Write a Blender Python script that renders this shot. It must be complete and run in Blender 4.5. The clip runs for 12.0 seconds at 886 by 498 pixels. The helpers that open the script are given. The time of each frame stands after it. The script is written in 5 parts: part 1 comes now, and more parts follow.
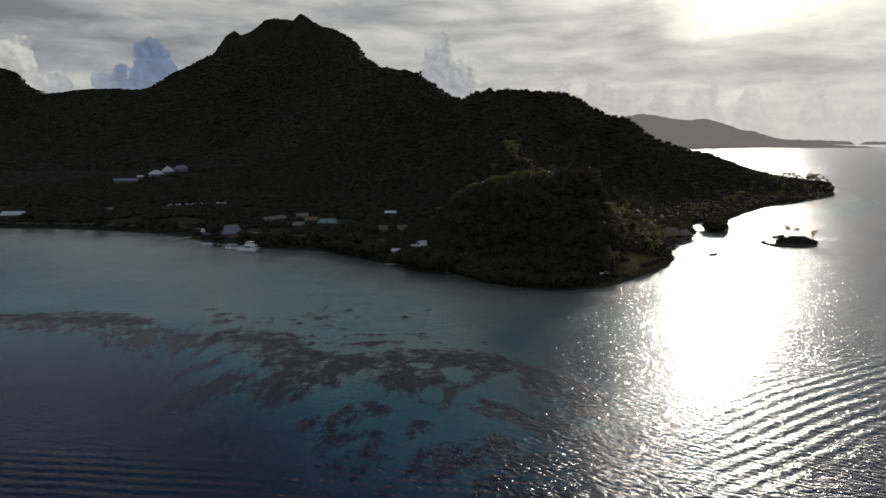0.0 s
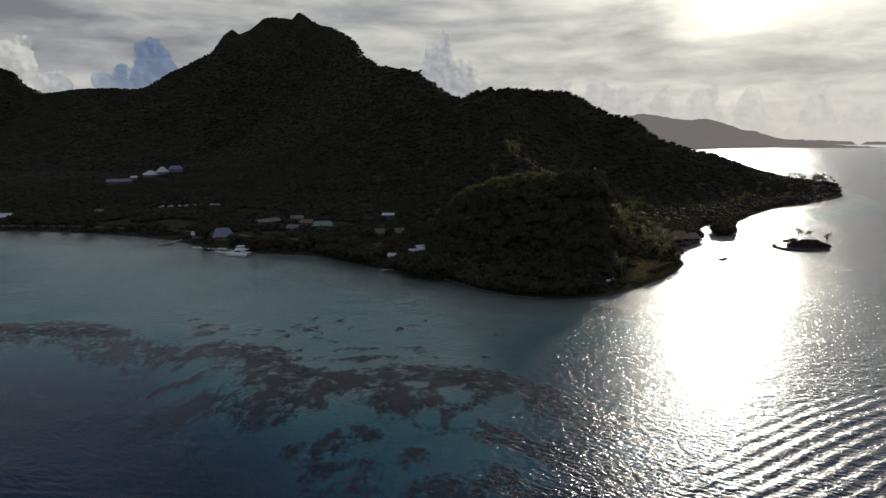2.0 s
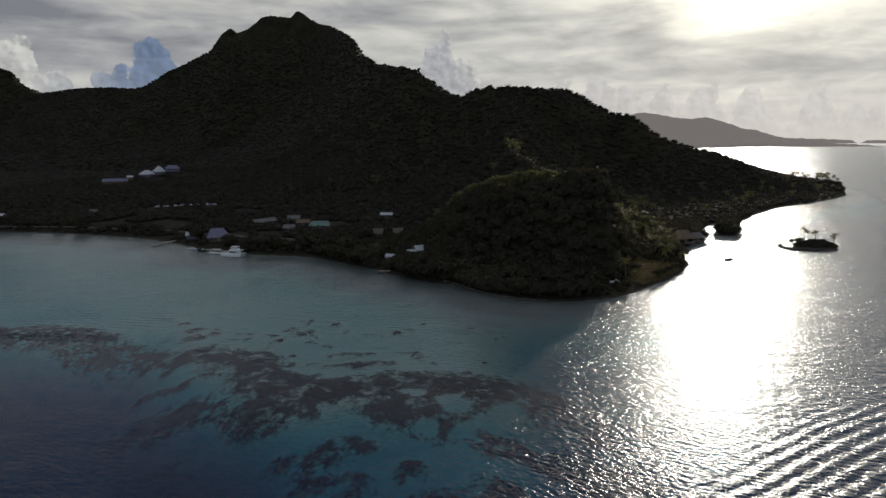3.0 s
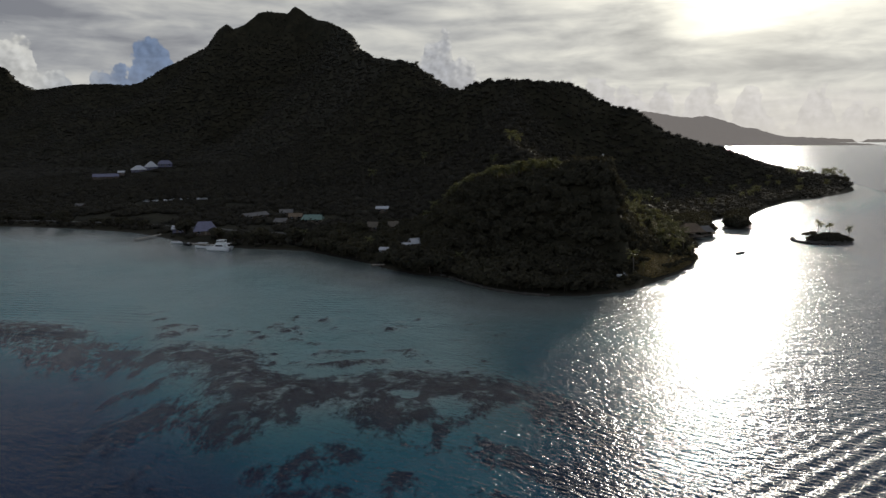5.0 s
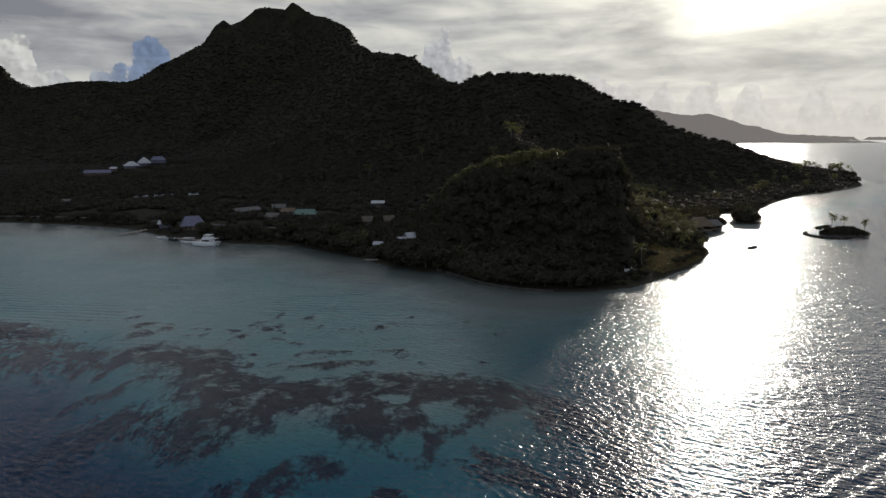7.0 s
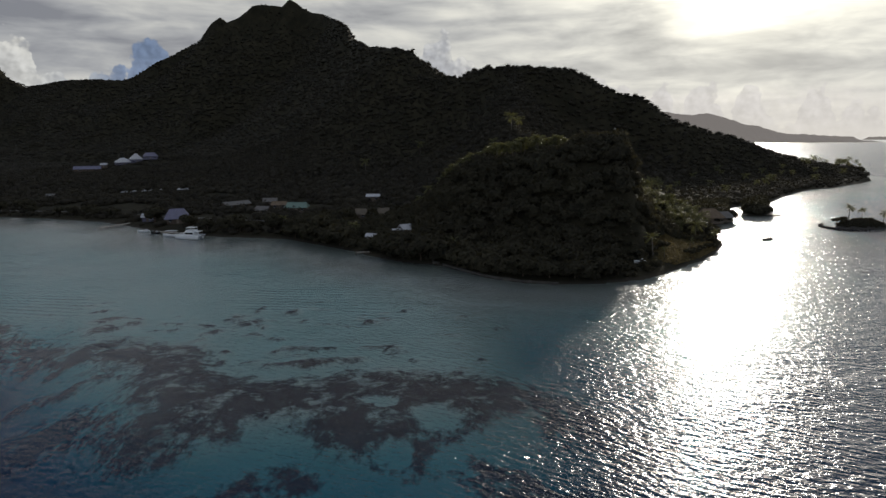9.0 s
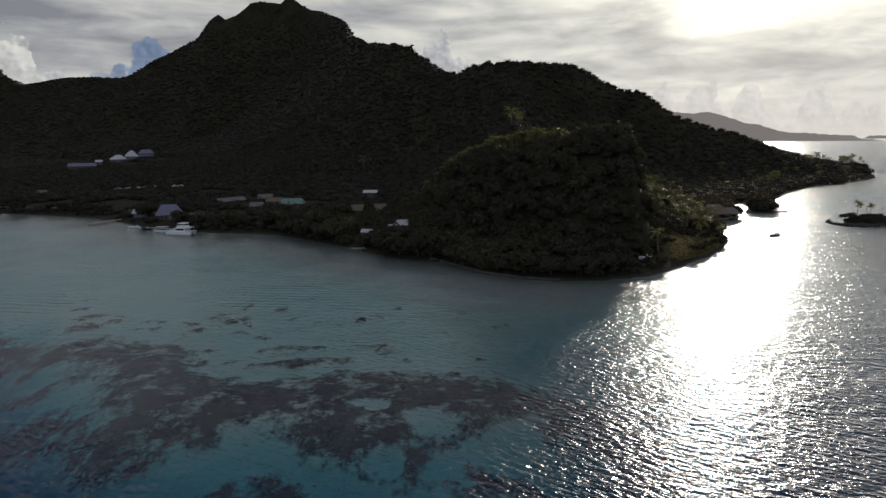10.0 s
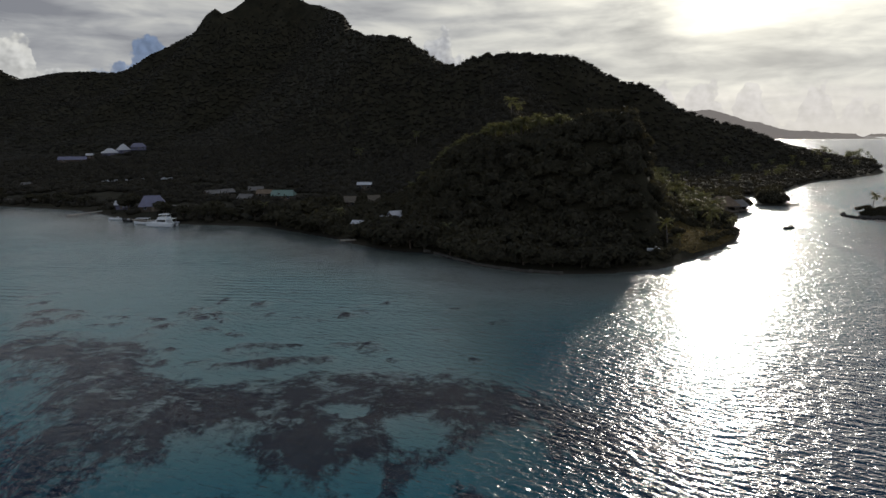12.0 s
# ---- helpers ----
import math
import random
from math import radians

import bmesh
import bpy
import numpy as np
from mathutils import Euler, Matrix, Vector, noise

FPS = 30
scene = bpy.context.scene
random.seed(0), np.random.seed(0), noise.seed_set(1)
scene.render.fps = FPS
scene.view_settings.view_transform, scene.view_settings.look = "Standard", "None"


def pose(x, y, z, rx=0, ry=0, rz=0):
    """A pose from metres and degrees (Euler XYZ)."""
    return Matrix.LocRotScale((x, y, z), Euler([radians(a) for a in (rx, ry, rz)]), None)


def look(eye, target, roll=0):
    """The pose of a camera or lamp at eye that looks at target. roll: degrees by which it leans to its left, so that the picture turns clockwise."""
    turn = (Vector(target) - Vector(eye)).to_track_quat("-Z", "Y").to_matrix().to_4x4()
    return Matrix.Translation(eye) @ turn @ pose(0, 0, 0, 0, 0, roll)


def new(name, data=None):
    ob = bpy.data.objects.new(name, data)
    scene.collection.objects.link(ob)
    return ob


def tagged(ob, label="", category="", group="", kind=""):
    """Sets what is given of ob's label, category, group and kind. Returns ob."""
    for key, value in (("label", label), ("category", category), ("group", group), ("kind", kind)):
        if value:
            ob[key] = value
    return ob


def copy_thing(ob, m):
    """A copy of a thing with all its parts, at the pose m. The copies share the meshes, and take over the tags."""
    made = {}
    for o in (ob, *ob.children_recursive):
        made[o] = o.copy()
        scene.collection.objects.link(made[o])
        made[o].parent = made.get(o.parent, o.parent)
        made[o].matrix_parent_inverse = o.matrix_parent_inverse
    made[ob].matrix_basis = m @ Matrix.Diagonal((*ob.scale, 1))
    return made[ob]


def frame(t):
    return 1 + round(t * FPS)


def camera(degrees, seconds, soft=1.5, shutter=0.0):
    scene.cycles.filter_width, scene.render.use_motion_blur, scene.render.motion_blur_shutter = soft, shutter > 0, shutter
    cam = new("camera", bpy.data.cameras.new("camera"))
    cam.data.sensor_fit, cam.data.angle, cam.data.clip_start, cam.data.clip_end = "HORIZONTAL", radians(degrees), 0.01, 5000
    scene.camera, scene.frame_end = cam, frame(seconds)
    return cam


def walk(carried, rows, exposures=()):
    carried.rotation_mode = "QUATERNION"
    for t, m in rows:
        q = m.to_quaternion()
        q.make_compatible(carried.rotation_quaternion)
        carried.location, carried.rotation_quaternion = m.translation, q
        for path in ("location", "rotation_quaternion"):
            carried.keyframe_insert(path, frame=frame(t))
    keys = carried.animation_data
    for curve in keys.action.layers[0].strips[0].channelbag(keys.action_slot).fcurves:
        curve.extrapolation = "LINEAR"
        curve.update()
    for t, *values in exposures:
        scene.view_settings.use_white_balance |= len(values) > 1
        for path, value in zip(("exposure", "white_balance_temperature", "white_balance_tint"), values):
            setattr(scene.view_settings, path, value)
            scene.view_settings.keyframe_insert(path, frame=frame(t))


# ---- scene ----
cam = camera(72.0, 12.0)
PATH = [
    (0, (3.854, -7.255, 55.871), (3.819, -5.289, 55.508), 0.1),
    (0.5, (4.14, -4.227, 55.849), (4.105, -2.26, 55.486), 0.1),
    (1, (4.232, -1.187, 55.832), (4.196, 0.779, 55.468), 0.1),
    (1.5, (4.329, 1.845, 55.789), (4.294, 3.812, 55.426), 0.1),
    (2, (4.413, 4.96, 55.738), (4.377, 6.926, 55.375), 0.1),
    (2.5, (4.559, 8.122, 55.572), (4.523, 10.088, 55.208), 0.0),
    (3, (4.724, 11.251, 55.082), (4.688, 13.217, 54.717), 0.0),
    (5, (5.467, 24.035, 49.883), (5.433, 26.001, 49.517), -0.0),
    (5.5, (5.704, 27.009, 48.918), (5.669, 28.974, 48.551), -0.0),
    (6, (5.966, 29.86, 47.897), (5.932, 31.826, 47.529), -0.1),
    (6.5, (6.259, 32.793, 46.856), (6.224, 34.759, 46.487), -0.1),
    (7, (6.548, 35.813, 45.842), (6.513, 37.778, 45.473), -0.1),
    (9, (7.368, 48.934, 39.97), (7.334, 50.9, 39.605), -0.2),
    (9.5, (7.644, 52.043, 38.899), (7.61, 54.009, 38.532), -0.2),
    (10, (7.979, 55.162, 37.764), (7.945, 57.128, 37.396), -0.2),
    (10.5, (8.275, 58.202, 36.613), (8.241, 60.167, 36.244), -0.1),
    (11, (8.549, 61.127, 35.473), (8.514, 63.092, 35.103), -0.1),
    (11.5, (8.946, 63.963, 34.441), (8.912, 65.928, 34.07), -0.1),
    (12, (9.425, 66.659, 33.658), (9.391, 68.624, 33.284), -0.1),
]
walk(cam, [(t, look(eye, target, roll)) for t, eye, target, roll in PATH],
     exposures=[(0, 0.0), (5.5, 0.10), (12, 0.20)])


# ---------------------------------------------------------------- light
SUN_AZ, SUN_EL = 24.5, 12.4            # degrees east of +y, and above the horizon
SUN_WAY = Vector((math.sin(radians(SUN_AZ)) * math.cos(radians(SUN_EL)),
                  math.cos(radians(SUN_AZ)) * math.cos(radians(SUN_EL)), math.sin(radians(SUN_EL))))
sun_data = bpy.data.lights.new("sun", "SUN")
sun_data.energy = 2.15
sun_data.angle = radians(2.4)          # veiled by thin cloud
sun_data.color = (1.0, 0.93, 0.80)
sun = new("sun", sun_data)
sun.matrix_world = look(SUN_WAY * 900, (0, 0, 0))
scene.view_settings.exposure = 0.0


# ---------------------------------------------------------------- node helpers
def put(nt, ins, node):
    for key, value in ins.items():
        sock = node.inputs[key]
        if isinstance(value, bpy.types.NodeSocket):
            nt.links.new(value, sock)
        else:
            sock.default_value = value
    return node


def nmath(nt, op, a, b=0.0, c=0.0):
    n = nt.nodes.new("ShaderNodeMath")
    n.operation = op
    put(nt, {0: a, 1: b, 2: c}, n)
    return n.outputs[0]


def nstep(nt, value, low, high):
    n = nt.nodes.new("ShaderNodeMapRange")
    n.interpolation_type = "SMOOTHSTEP"
    put(nt, {0: value, 1: low, 2: high, 3: 0.0, 4: 1.0}, n)
    return n.outputs[0]


def nmix(nt, fac, a, b, blend="MIX"):
    n = nt.nodes.new("ShaderNodeMix")
    n.data_type = "RGBA"
    n.blend_type = blend
    put(nt, {0: fac, 6: a, 7: b}, n)
    return n.outputs[2]


def nramp(nt, fac, stops):
    n = nt.nodes.new("ShaderNodeValToRGB")
    while len(n.color_ramp.elements) < len(stops):
        n.color_ramp.elements.new(0.5)
    for e, (p, c) in zip(n.color_ramp.elements, stops):
        e.position, e.color = p, (*c, 1.0)
    nt.links.new(fac, n.inputs[0])
    return n.outputs[0]


def nvec(nt, x, y, z=0.0):
    n = nt.nodes.new("ShaderNodeCombineXYZ")
    put(nt, {0: x, 1: y, 2: z}, n)
    return n.outputs[0]


def nsplit(nt, v):
    n = nt.nodes.new("ShaderNodeSeparateXYZ")
    nt.links.new(v, n.inputs[0])
    return n.outputs


def nnoise(nt, vec, scale, detail=3.0, rough=0.5, distort=0.0):
    n = nt.nodes.new("ShaderNodeTexNoise")
    put(nt, {"Vector": vec, "Scale": scale, "Detail": detail, "Roughness": rough, "Distortion": distort}, n)
    return n.outputs[0]


def nvoronoi(nt, vec, scale):
    n = nt.nodes.new("ShaderNodeTexVoronoi")
    n.feature = "SMOOTH_F1"
    put(nt, {"Vector": vec, "Scale": scale, "Smoothness": 0.25}, n)
    return n.outputs["Distance"]


def nposition(nt):
    return nt.nodes.new("ShaderNodeNewGeometry").outputs["Position"]


def nscaled(nt, v, scale):
    n = nt.nodes.new("ShaderNodeMapping")
    put(nt, {"Vector": v, "Scale": scale}, n)
    return n.outputs[0]


def nbump(nt, height, strength, distance):
    n = nt.nodes.new("ShaderNodeBump")
    put(nt, {"Height": height, "Strength": strength, "Distance": distance}, n)
    return n.outputs[0]


# ---------------------------------------------------------------- sky: thin high cloud, a row of cumulus on the horizon
def build_world():
    world = bpy.data.worlds.new("world")
    scene.world = world
    world.use_nodes = True
    nt = world.node_tree
    nt.nodes.clear()
    way = nt.nodes.new("ShaderNodeTexCoord").outputs["Generated"]
    x, y, z = nsplit(nt, way)
    up = nmath(nt, "ABSOLUTE", z)
    az = nmath(nt, "MULTIPLY", nmath(nt, "ARCTAN2", x, y), 180 / math.pi)
    el = nmath(nt, "MULTIPLY", nmath(nt, "ARCSINE", up), 180 / math.pi)
    clear = nt.nodes.new("ShaderNodeTexSky")
    clear.sky_type = "NISHITA"
    clear.sun_disc = False
    clear.sun_elevation, clear.sun_rotation = radians(SUN_EL), radians(SUN_AZ)
    clear.dust_density, clear.air_density = 1.5, 1.0
    nt.links.new(nvec(nt, x, y, up), clear.inputs[0])
    blue = nmix(nt, 1.0, clear.outputs[0], (0.080, 0.088, 0.104, 1), "MULTIPLY")
    # distance from the sun in degrees
    dx = nmath(nt, "MULTIPLY", nmath(nt, "SUBTRACT", az, SUN_AZ), 0.98)
    dy = nmath(nt, "SUBTRACT", el, SUN_EL)
    d2 = nmath(nt, "ADD", nmath(nt, "MULTIPLY", dx, dx), nmath(nt, "MULTIPLY", nmath(nt, "MULTIPLY", dy, dy), 2.2))
    core = nmath(nt, "EXPONENT", nmath(nt, "MULTIPLY", d2, -1 / 24.0))
    halo = nmath(nt, "EXPONENT", nmath(nt, "MULTIPLY", d2, -1 / 330.0))
    wide = nmath(nt, "EXPONENT", nmath(nt, "MULTIPLY", d2, -1 / 2600.0))
    # streaked veil
    flat = nvec(nt, nmath(nt, "MULTIPLY", az, 0.045), nmath(nt, "MULTIPLY", el, 0.24))
    s1 = nnoise(nt, flat, 1.0, 4.0, 0.5, 0.6)
    s2 = nnoise(nt, nvec(nt, nmath(nt, "MULTIPLY", az, 0.16), nmath(nt, "MULTIPLY", el, 0.62), 3.0), 1.0, 4.0, 0.55, 0.3)
    streak = nmath(nt, "ADD", nmath(nt, "MULTIPLY", s1, 0.60), nmath(nt, "MULTIPLY", s2, 0.40))
    ux = nmath(nt, "DIVIDE", nmath(nt, "ADD", az, 37.0), 6.0)
    uy = nmath(nt, "DIVIDE", nmath(nt, "SUBTRACT", el, 9.2), 1.5)
    heavy = nmath(nt, "EXPONENT", nmath(nt, "MULTIPLY", nmath(nt, "ADD", nmath(nt, "MULTIPLY", ux, ux), nmath(nt, "MULTIPLY", uy, uy)), -1.0))
    streak = nmath(nt, "SUBTRACT", streak, nmath(nt, "MULTIPLY", heavy, 0.16))
    veil = nramp(nt, streak, [(0.36, (0.17, 0.18, 0.21)), (0.46, (0.29, 0.30, 0.32)), (0.54, (0.42, 0.425, 0.42)), (0.64, (0.56, 0.555, 0.52))])
    # unseen sky: a gap, then veil added overhead to brighten the lagoon bed
    gap = nmath(nt, "SUBTRACT", nmath(nt, "MULTIPLY", nstep(nt, el, 19.0, 31.0), 0.96), nmath(nt, "MULTIPLY", nstep(nt, el, 38.0, 62.0), 0.80))
    cover = nmath(nt, "SUBTRACT", 1.0, gap)
    sky = nmix(nt, cover, blue, veil)
    warm = nmix(nt, 1.0, (0.10, 0.095, 0.075, 1), nvec_colour(nt, wide), "MULTIPLY")
    sky = nmix(nt, 1.0, sky, warm, "ADD")
    # low haze
    low = nmath(nt, "EXPONENT", nmath(nt, "MULTIPLY", el, -0.42))
    haze = nmix(nt, wide, (0.30, 0.32, 0.36, 1), (0.62, 0.58, 0.52, 1))
    # cumulus: tops by a few towers, broken up by noise
    towers = [(-35.4, 2.4, 7.6), (-32.8, 1.5, 5.6), (-25.7, 2.2, 8.1), (-28.7, 1.7, 5.7), (-1.4, 2.0, 9.0), (0.9, 1.5, 7.2), (2.3, 1.2, 5.6),
              (9.4, 2.6, 4.8), (12.9, 1.7, 5.4), (15.6, 1.8, 4.2), (18.0, 1.3, 4.7), (21.6, 1.6, 4.7), (25.2, 1.5, 4.0), (30.0, 1.1, 4.4), (32.6, 1.6, 3.0)]
    p = nvec(nt, az, nmath(nt, "MULTIPLY", el, 1.1))
    def billow(dx, dy):
        """Rounded heads of cloud at two sizes, read a little aside."""
        q = nvec(nt, nmath(nt, "ADD", az, dx), nmath(nt, "ADD", nmath(nt, "MULTIPLY", el, 1.1), dy))
        b = [nvoronoi(nt, q, 0.62), nvoronoi(nt, q, 1.45), nvoronoi(nt, q, 3.3)]
        return nmath(nt, "ADD", nmath(nt, "ADD", nmath(nt, "MULTIPLY", b[0], 1.0), nmath(nt, "MULTIPLY", b[1], 0.46)), nmath(nt, "MULTIPLY", b[2], 0.20))

    here = billow(0.0, 0.0)
    sunward = billow(0.30, 0.22)
    w1 = nnoise(nt, p, 0.42, 3.0, 0.55)
    waz = nmath(nt, "ADD", az, nmath(nt, "MULTIPLY", nmath(nt, "SUBTRACT", w1, 0.5), 1.6))
    wel = nmath(nt, "ADD", el, nmath(nt, "MULTIPLY", nmath(nt, "SUBTRACT", here, 0.72), 1.9))
    top = nmath(nt, "ADD", 1.0, 0.0)
    for a, w, h in towers:
        u = nmath(nt, "DIVIDE", nmath(nt, "SUBTRACT", waz, a), w)
        u = nmath(nt, "MULTIPLY", nmath(nt, "MULTIPLY", u, u), nmath(nt, "MULTIPLY", u, u))
        bump = nmath(nt, "DIVIDE", h, nmath(nt, "ADD", 1.0, u))
        top = nmath(nt, "MAXIMUM", top, bump)
    around = nmath(nt, "MULTIPLY", nnoise(nt, nvec(nt, nmath(nt, "MULTIPLY", az, 0.16), 0.0, 7.0), 1.0, 3.0, 0.6), 7.0)
    outside = nstep(nt, nmath(nt, "ABSOLUTE", az), 37.0, 42.0)
    top = nmath(nt, "ADD", nmath(nt, "MULTIPLY", top, nmath(nt, "SUBTRACT", 1.0, outside)), nmath(nt, "MULTIPLY", around, outside))
    lump = nnoise(nt, p, 0.55, 4.0, 0.55, 0.2)
    fine = nnoise(nt, p, 1.1, 4.0, 0.55, 0.2)
    edge = nmath(nt, "SUBTRACT", top, wel)
    mask = nstep(nt, edge, -0.10, 0.42)
    rim = nmath(nt, "MULTIPLY", nstep(nt, edge, 0.0, 0.3), nmath(nt, "SUBTRACT", 1.0, nstep(nt, edge, 0.4, 2.4)))
    rim = nmath(nt, "MULTIPLY", rim, nstep(nt, nmath(nt, "SUBTRACT", sunward, here), -0.22, 0.30))
    across = nmath(nt, "MULTIPLY", nmath(nt, "ADD", az, 40.0), 1 / 80.0)
    body = nramp(nt, across, [(0.0, (0.30, 0.31, 0.33)), (0.07, (0.50, 0.50, 0.48)), (0.115, (0.27, 0.30, 0.35)), (0.15, (0.118, 0.172, 0.280)), (0.22, (0.125, 0.180, 0.288)),
                              (0.30, (0.26, 0.29, 0.34)), (0.5, (0.33, 0.34, 0.37)), (0.66, (0.40, 0.39, 0.42)), (0.9, (0.47, 0.45, 0.46))])
    facing = nmath(nt, "SUBTRACT", sunward, here)
    shade = nmath(nt, "ADD", 0.76, nmath(nt, "ADD", nmath(nt, "MULTIPLY", nstep(nt, fine, 0.34, 0.68), 0.24), nmath(nt, "MULTIPLY", nstep(nt, facing, -0.35, 0.40), 0.30)))
    body = nmix(nt, 1.0, body, nvec_colour(nt, shade), "MULTIPLY")
    rimness = nmath(nt, "MULTIPLY", rim, nramp(nt, across, [(0.03, (0.75, 0.75, 0.75)), (0.12, (0.2, 0.2, 0.2)), (0.14, (0.03, 0.03, 0.03)), (0.30, (0.02, 0.02, 0.02)), (0.48, (0.35, 0.35, 0.35)), (0.53, (0.7, 0.7, 0.7)), (0.6, (0.1, 0.1, 0.1))]))
    body = nmix(nt, rimness, body, (0.70, 0.69, 0.63, 1))
    solid = nmath(nt, "MULTIPLY", mask, nmath(nt, "SUBTRACT", 0.92, nmath(nt, "MULTIPLY", nstep(nt, az, -2.0, 10.0), 0.36)))
    bank = nstep(nt, nmath(nt, "SUBTRACT", nmath(nt, "ADD", 2.0, nmath(nt, "MULTIPLY", lump, 3.4)), el), -0.5, 1.0)
    sky = nmix(nt, nmath(nt, "MULTIPLY", bank, 0.70), sky, nmix(nt, 0.5, body, (0.45, 0.44, 0.44, 1)))
    sky = nmix(nt, solid, sky, body)
    sky = nmix(nt, nmath(nt, "MULTIPLY", low, 0.75), sky, haze)
    # the sun behind the veil
    thin = nmath(nt, "MULTIPLY", nstep(nt, streak, 0.30, 0.62), nmath(nt, "SUBTRACT", 1.0, nmath(nt, "MULTIPLY", mask, 0.9)))
    glow = nmath(nt, "ADD", nmath(nt, "MULTIPLY", nmath(nt, "MULTIPLY", core, 1.0), nmath(nt, "ADD", 0.70, nmath(nt, "MULTIPLY", thin, 0.45))), nmath(nt, "MULTIPLY", nmath(nt, "MULTIPLY", halo, 0.44), nmath(nt, "ADD", 0.46, nmath(nt, "MULTIPLY", thin, 0.55))))
    sky = nmix(nt, 1.0, sky, nmix(nt, 1.0, (1.0, 0.935, 0.72, 1), nvec_colour(nt, glow), "MULTIPLY"), "ADD")
    bg = nt.nodes.new("ShaderNodeBackground")
    put(nt, {"Color": sky, "Strength": 1.0}, bg)
    out = nt.nodes.new("ShaderNodeOutputWorld")
    nt.links.new(bg.outputs[0], out.inputs[0])


def nvec_colour(nt, v):
    n = nt.nodes.new("ShaderNodeCombineColor")
    put(nt, {0: v, 1: v, 2: v}, n)
    return n.outputs[0]


build_world()


# ---------------------------------------------------------------- materials
def material(name):
    m = bpy.data.materials.new(name)
    m.use_nodes = True
    m.node_tree.nodes.clear()
    return m, m.node_tree


def finish(nt, shader):
    out = nt.nodes.new("ShaderNodeOutputMaterial")
    nt.links.new(shader, out.inputs[0])


def surface(name, colour, rough=0.7, metal=0.0, grain=6.0, spread=0.25, stain=0.6, bump=0.3, bump_size=0.02, pieces=False):
    """A worn plain surface: fine grain and broad stains over one base colour."""
    m, nt = material(name)
    where = nt.nodes.new("ShaderNodeTexCoord").outputs["Object"]
    fine = nnoise(nt, where, grain, 4.0, 0.6)
    broad = nnoise(nt, where, stain, 3.0, 0.55, 0.5)
    mixv = nmath(nt, "ADD", nmath(nt, "MULTIPLY", fine, 0.5), nmath(nt, "MULTIPLY", broad, 0.5))
    dark = tuple(c * (1 - spread) for c in colour)
    light = tuple(min(1.0, c * (1 + spread)) for c in colour)
    col = nmix(nt, nstep(nt, mixv, 0.3, 0.7), (*dark, 1), (*light, 1))
    if pieces:
        r = nt.nodes.new("ShaderNodeObjectInfo").outputs["Random"]
        col = nmix(nt, 1.0, col, nvec_colour(nt, nmath(nt, "ADD", 0.8, nmath(nt, "MULTIPLY", r, 0.4))), "MULTIPLY")
    b = nt.nodes.new("ShaderNodeBsdfPrincipled")
    put(nt, {"Base Color": col, "Roughness": rough, "Metallic": metal, "Normal": nbump(nt, fine, bump, bump_size)}, b)
    finish(nt, b.outputs[0])
    return m


def leaf_material(name, dark, light, thin=0.35, shine=0.04, rough=0.75):
    """Foliage: each leaf or clump a shade of its own, light passing through."""
    m, nt = material(name)
    r = nt.nodes.new("ShaderNodeNewGeometry").outputs["Random Per Island"]
    where = nposition(nt)
    patch = nnoise(nt, where, 0.035, 4.0, 0.6)
    grain = nnoise(nt, where, 1.1, 3.0, 0.6)
    f = nmath(nt, "ADD", nmath(nt, "MULTIPLY", r, 0.30), nmath(nt, "ADD", nmath(nt, "MULTIPLY", patch, 0.75), nmath(nt, "MULTIPLY", grain, 0.25)))
    col = nramp(nt, f, [(0.3, dark), (0.62, tuple((a + b) / 2 for a, b in zip(dark, light))), (0.95, light)])
    b = nt.nodes.new("ShaderNodeBsdfPrincipled")
    put(nt, {"Base Color": col, "Roughness": rough, "Specular IOR Level": shine, "Normal": nbump(nt, grain, 0.5, 0.3)}, b)
    t = nt.nodes.new("ShaderNodeBsdfTranslucent")
    put(nt, {"Color": nmix(nt, 1.0, col, (1.25, 1.14, 0.70, 1), "MULTIPLY")}, t)
    mix = nt.nodes.new("ShaderNodeMixShader")
    put(nt, {0: thin, 1: b.outputs[0], 2: t.outputs[0]}, mix)
    finish(nt, mix.outputs[0])
    return m


def turned(nt, v, degrees):
    n = nt.nodes.new("ShaderNodeMapping")
    put(nt, {"Vector": v, "Rotation": (0, 0, radians(degrees))}, n)
    return n.outputs[0]


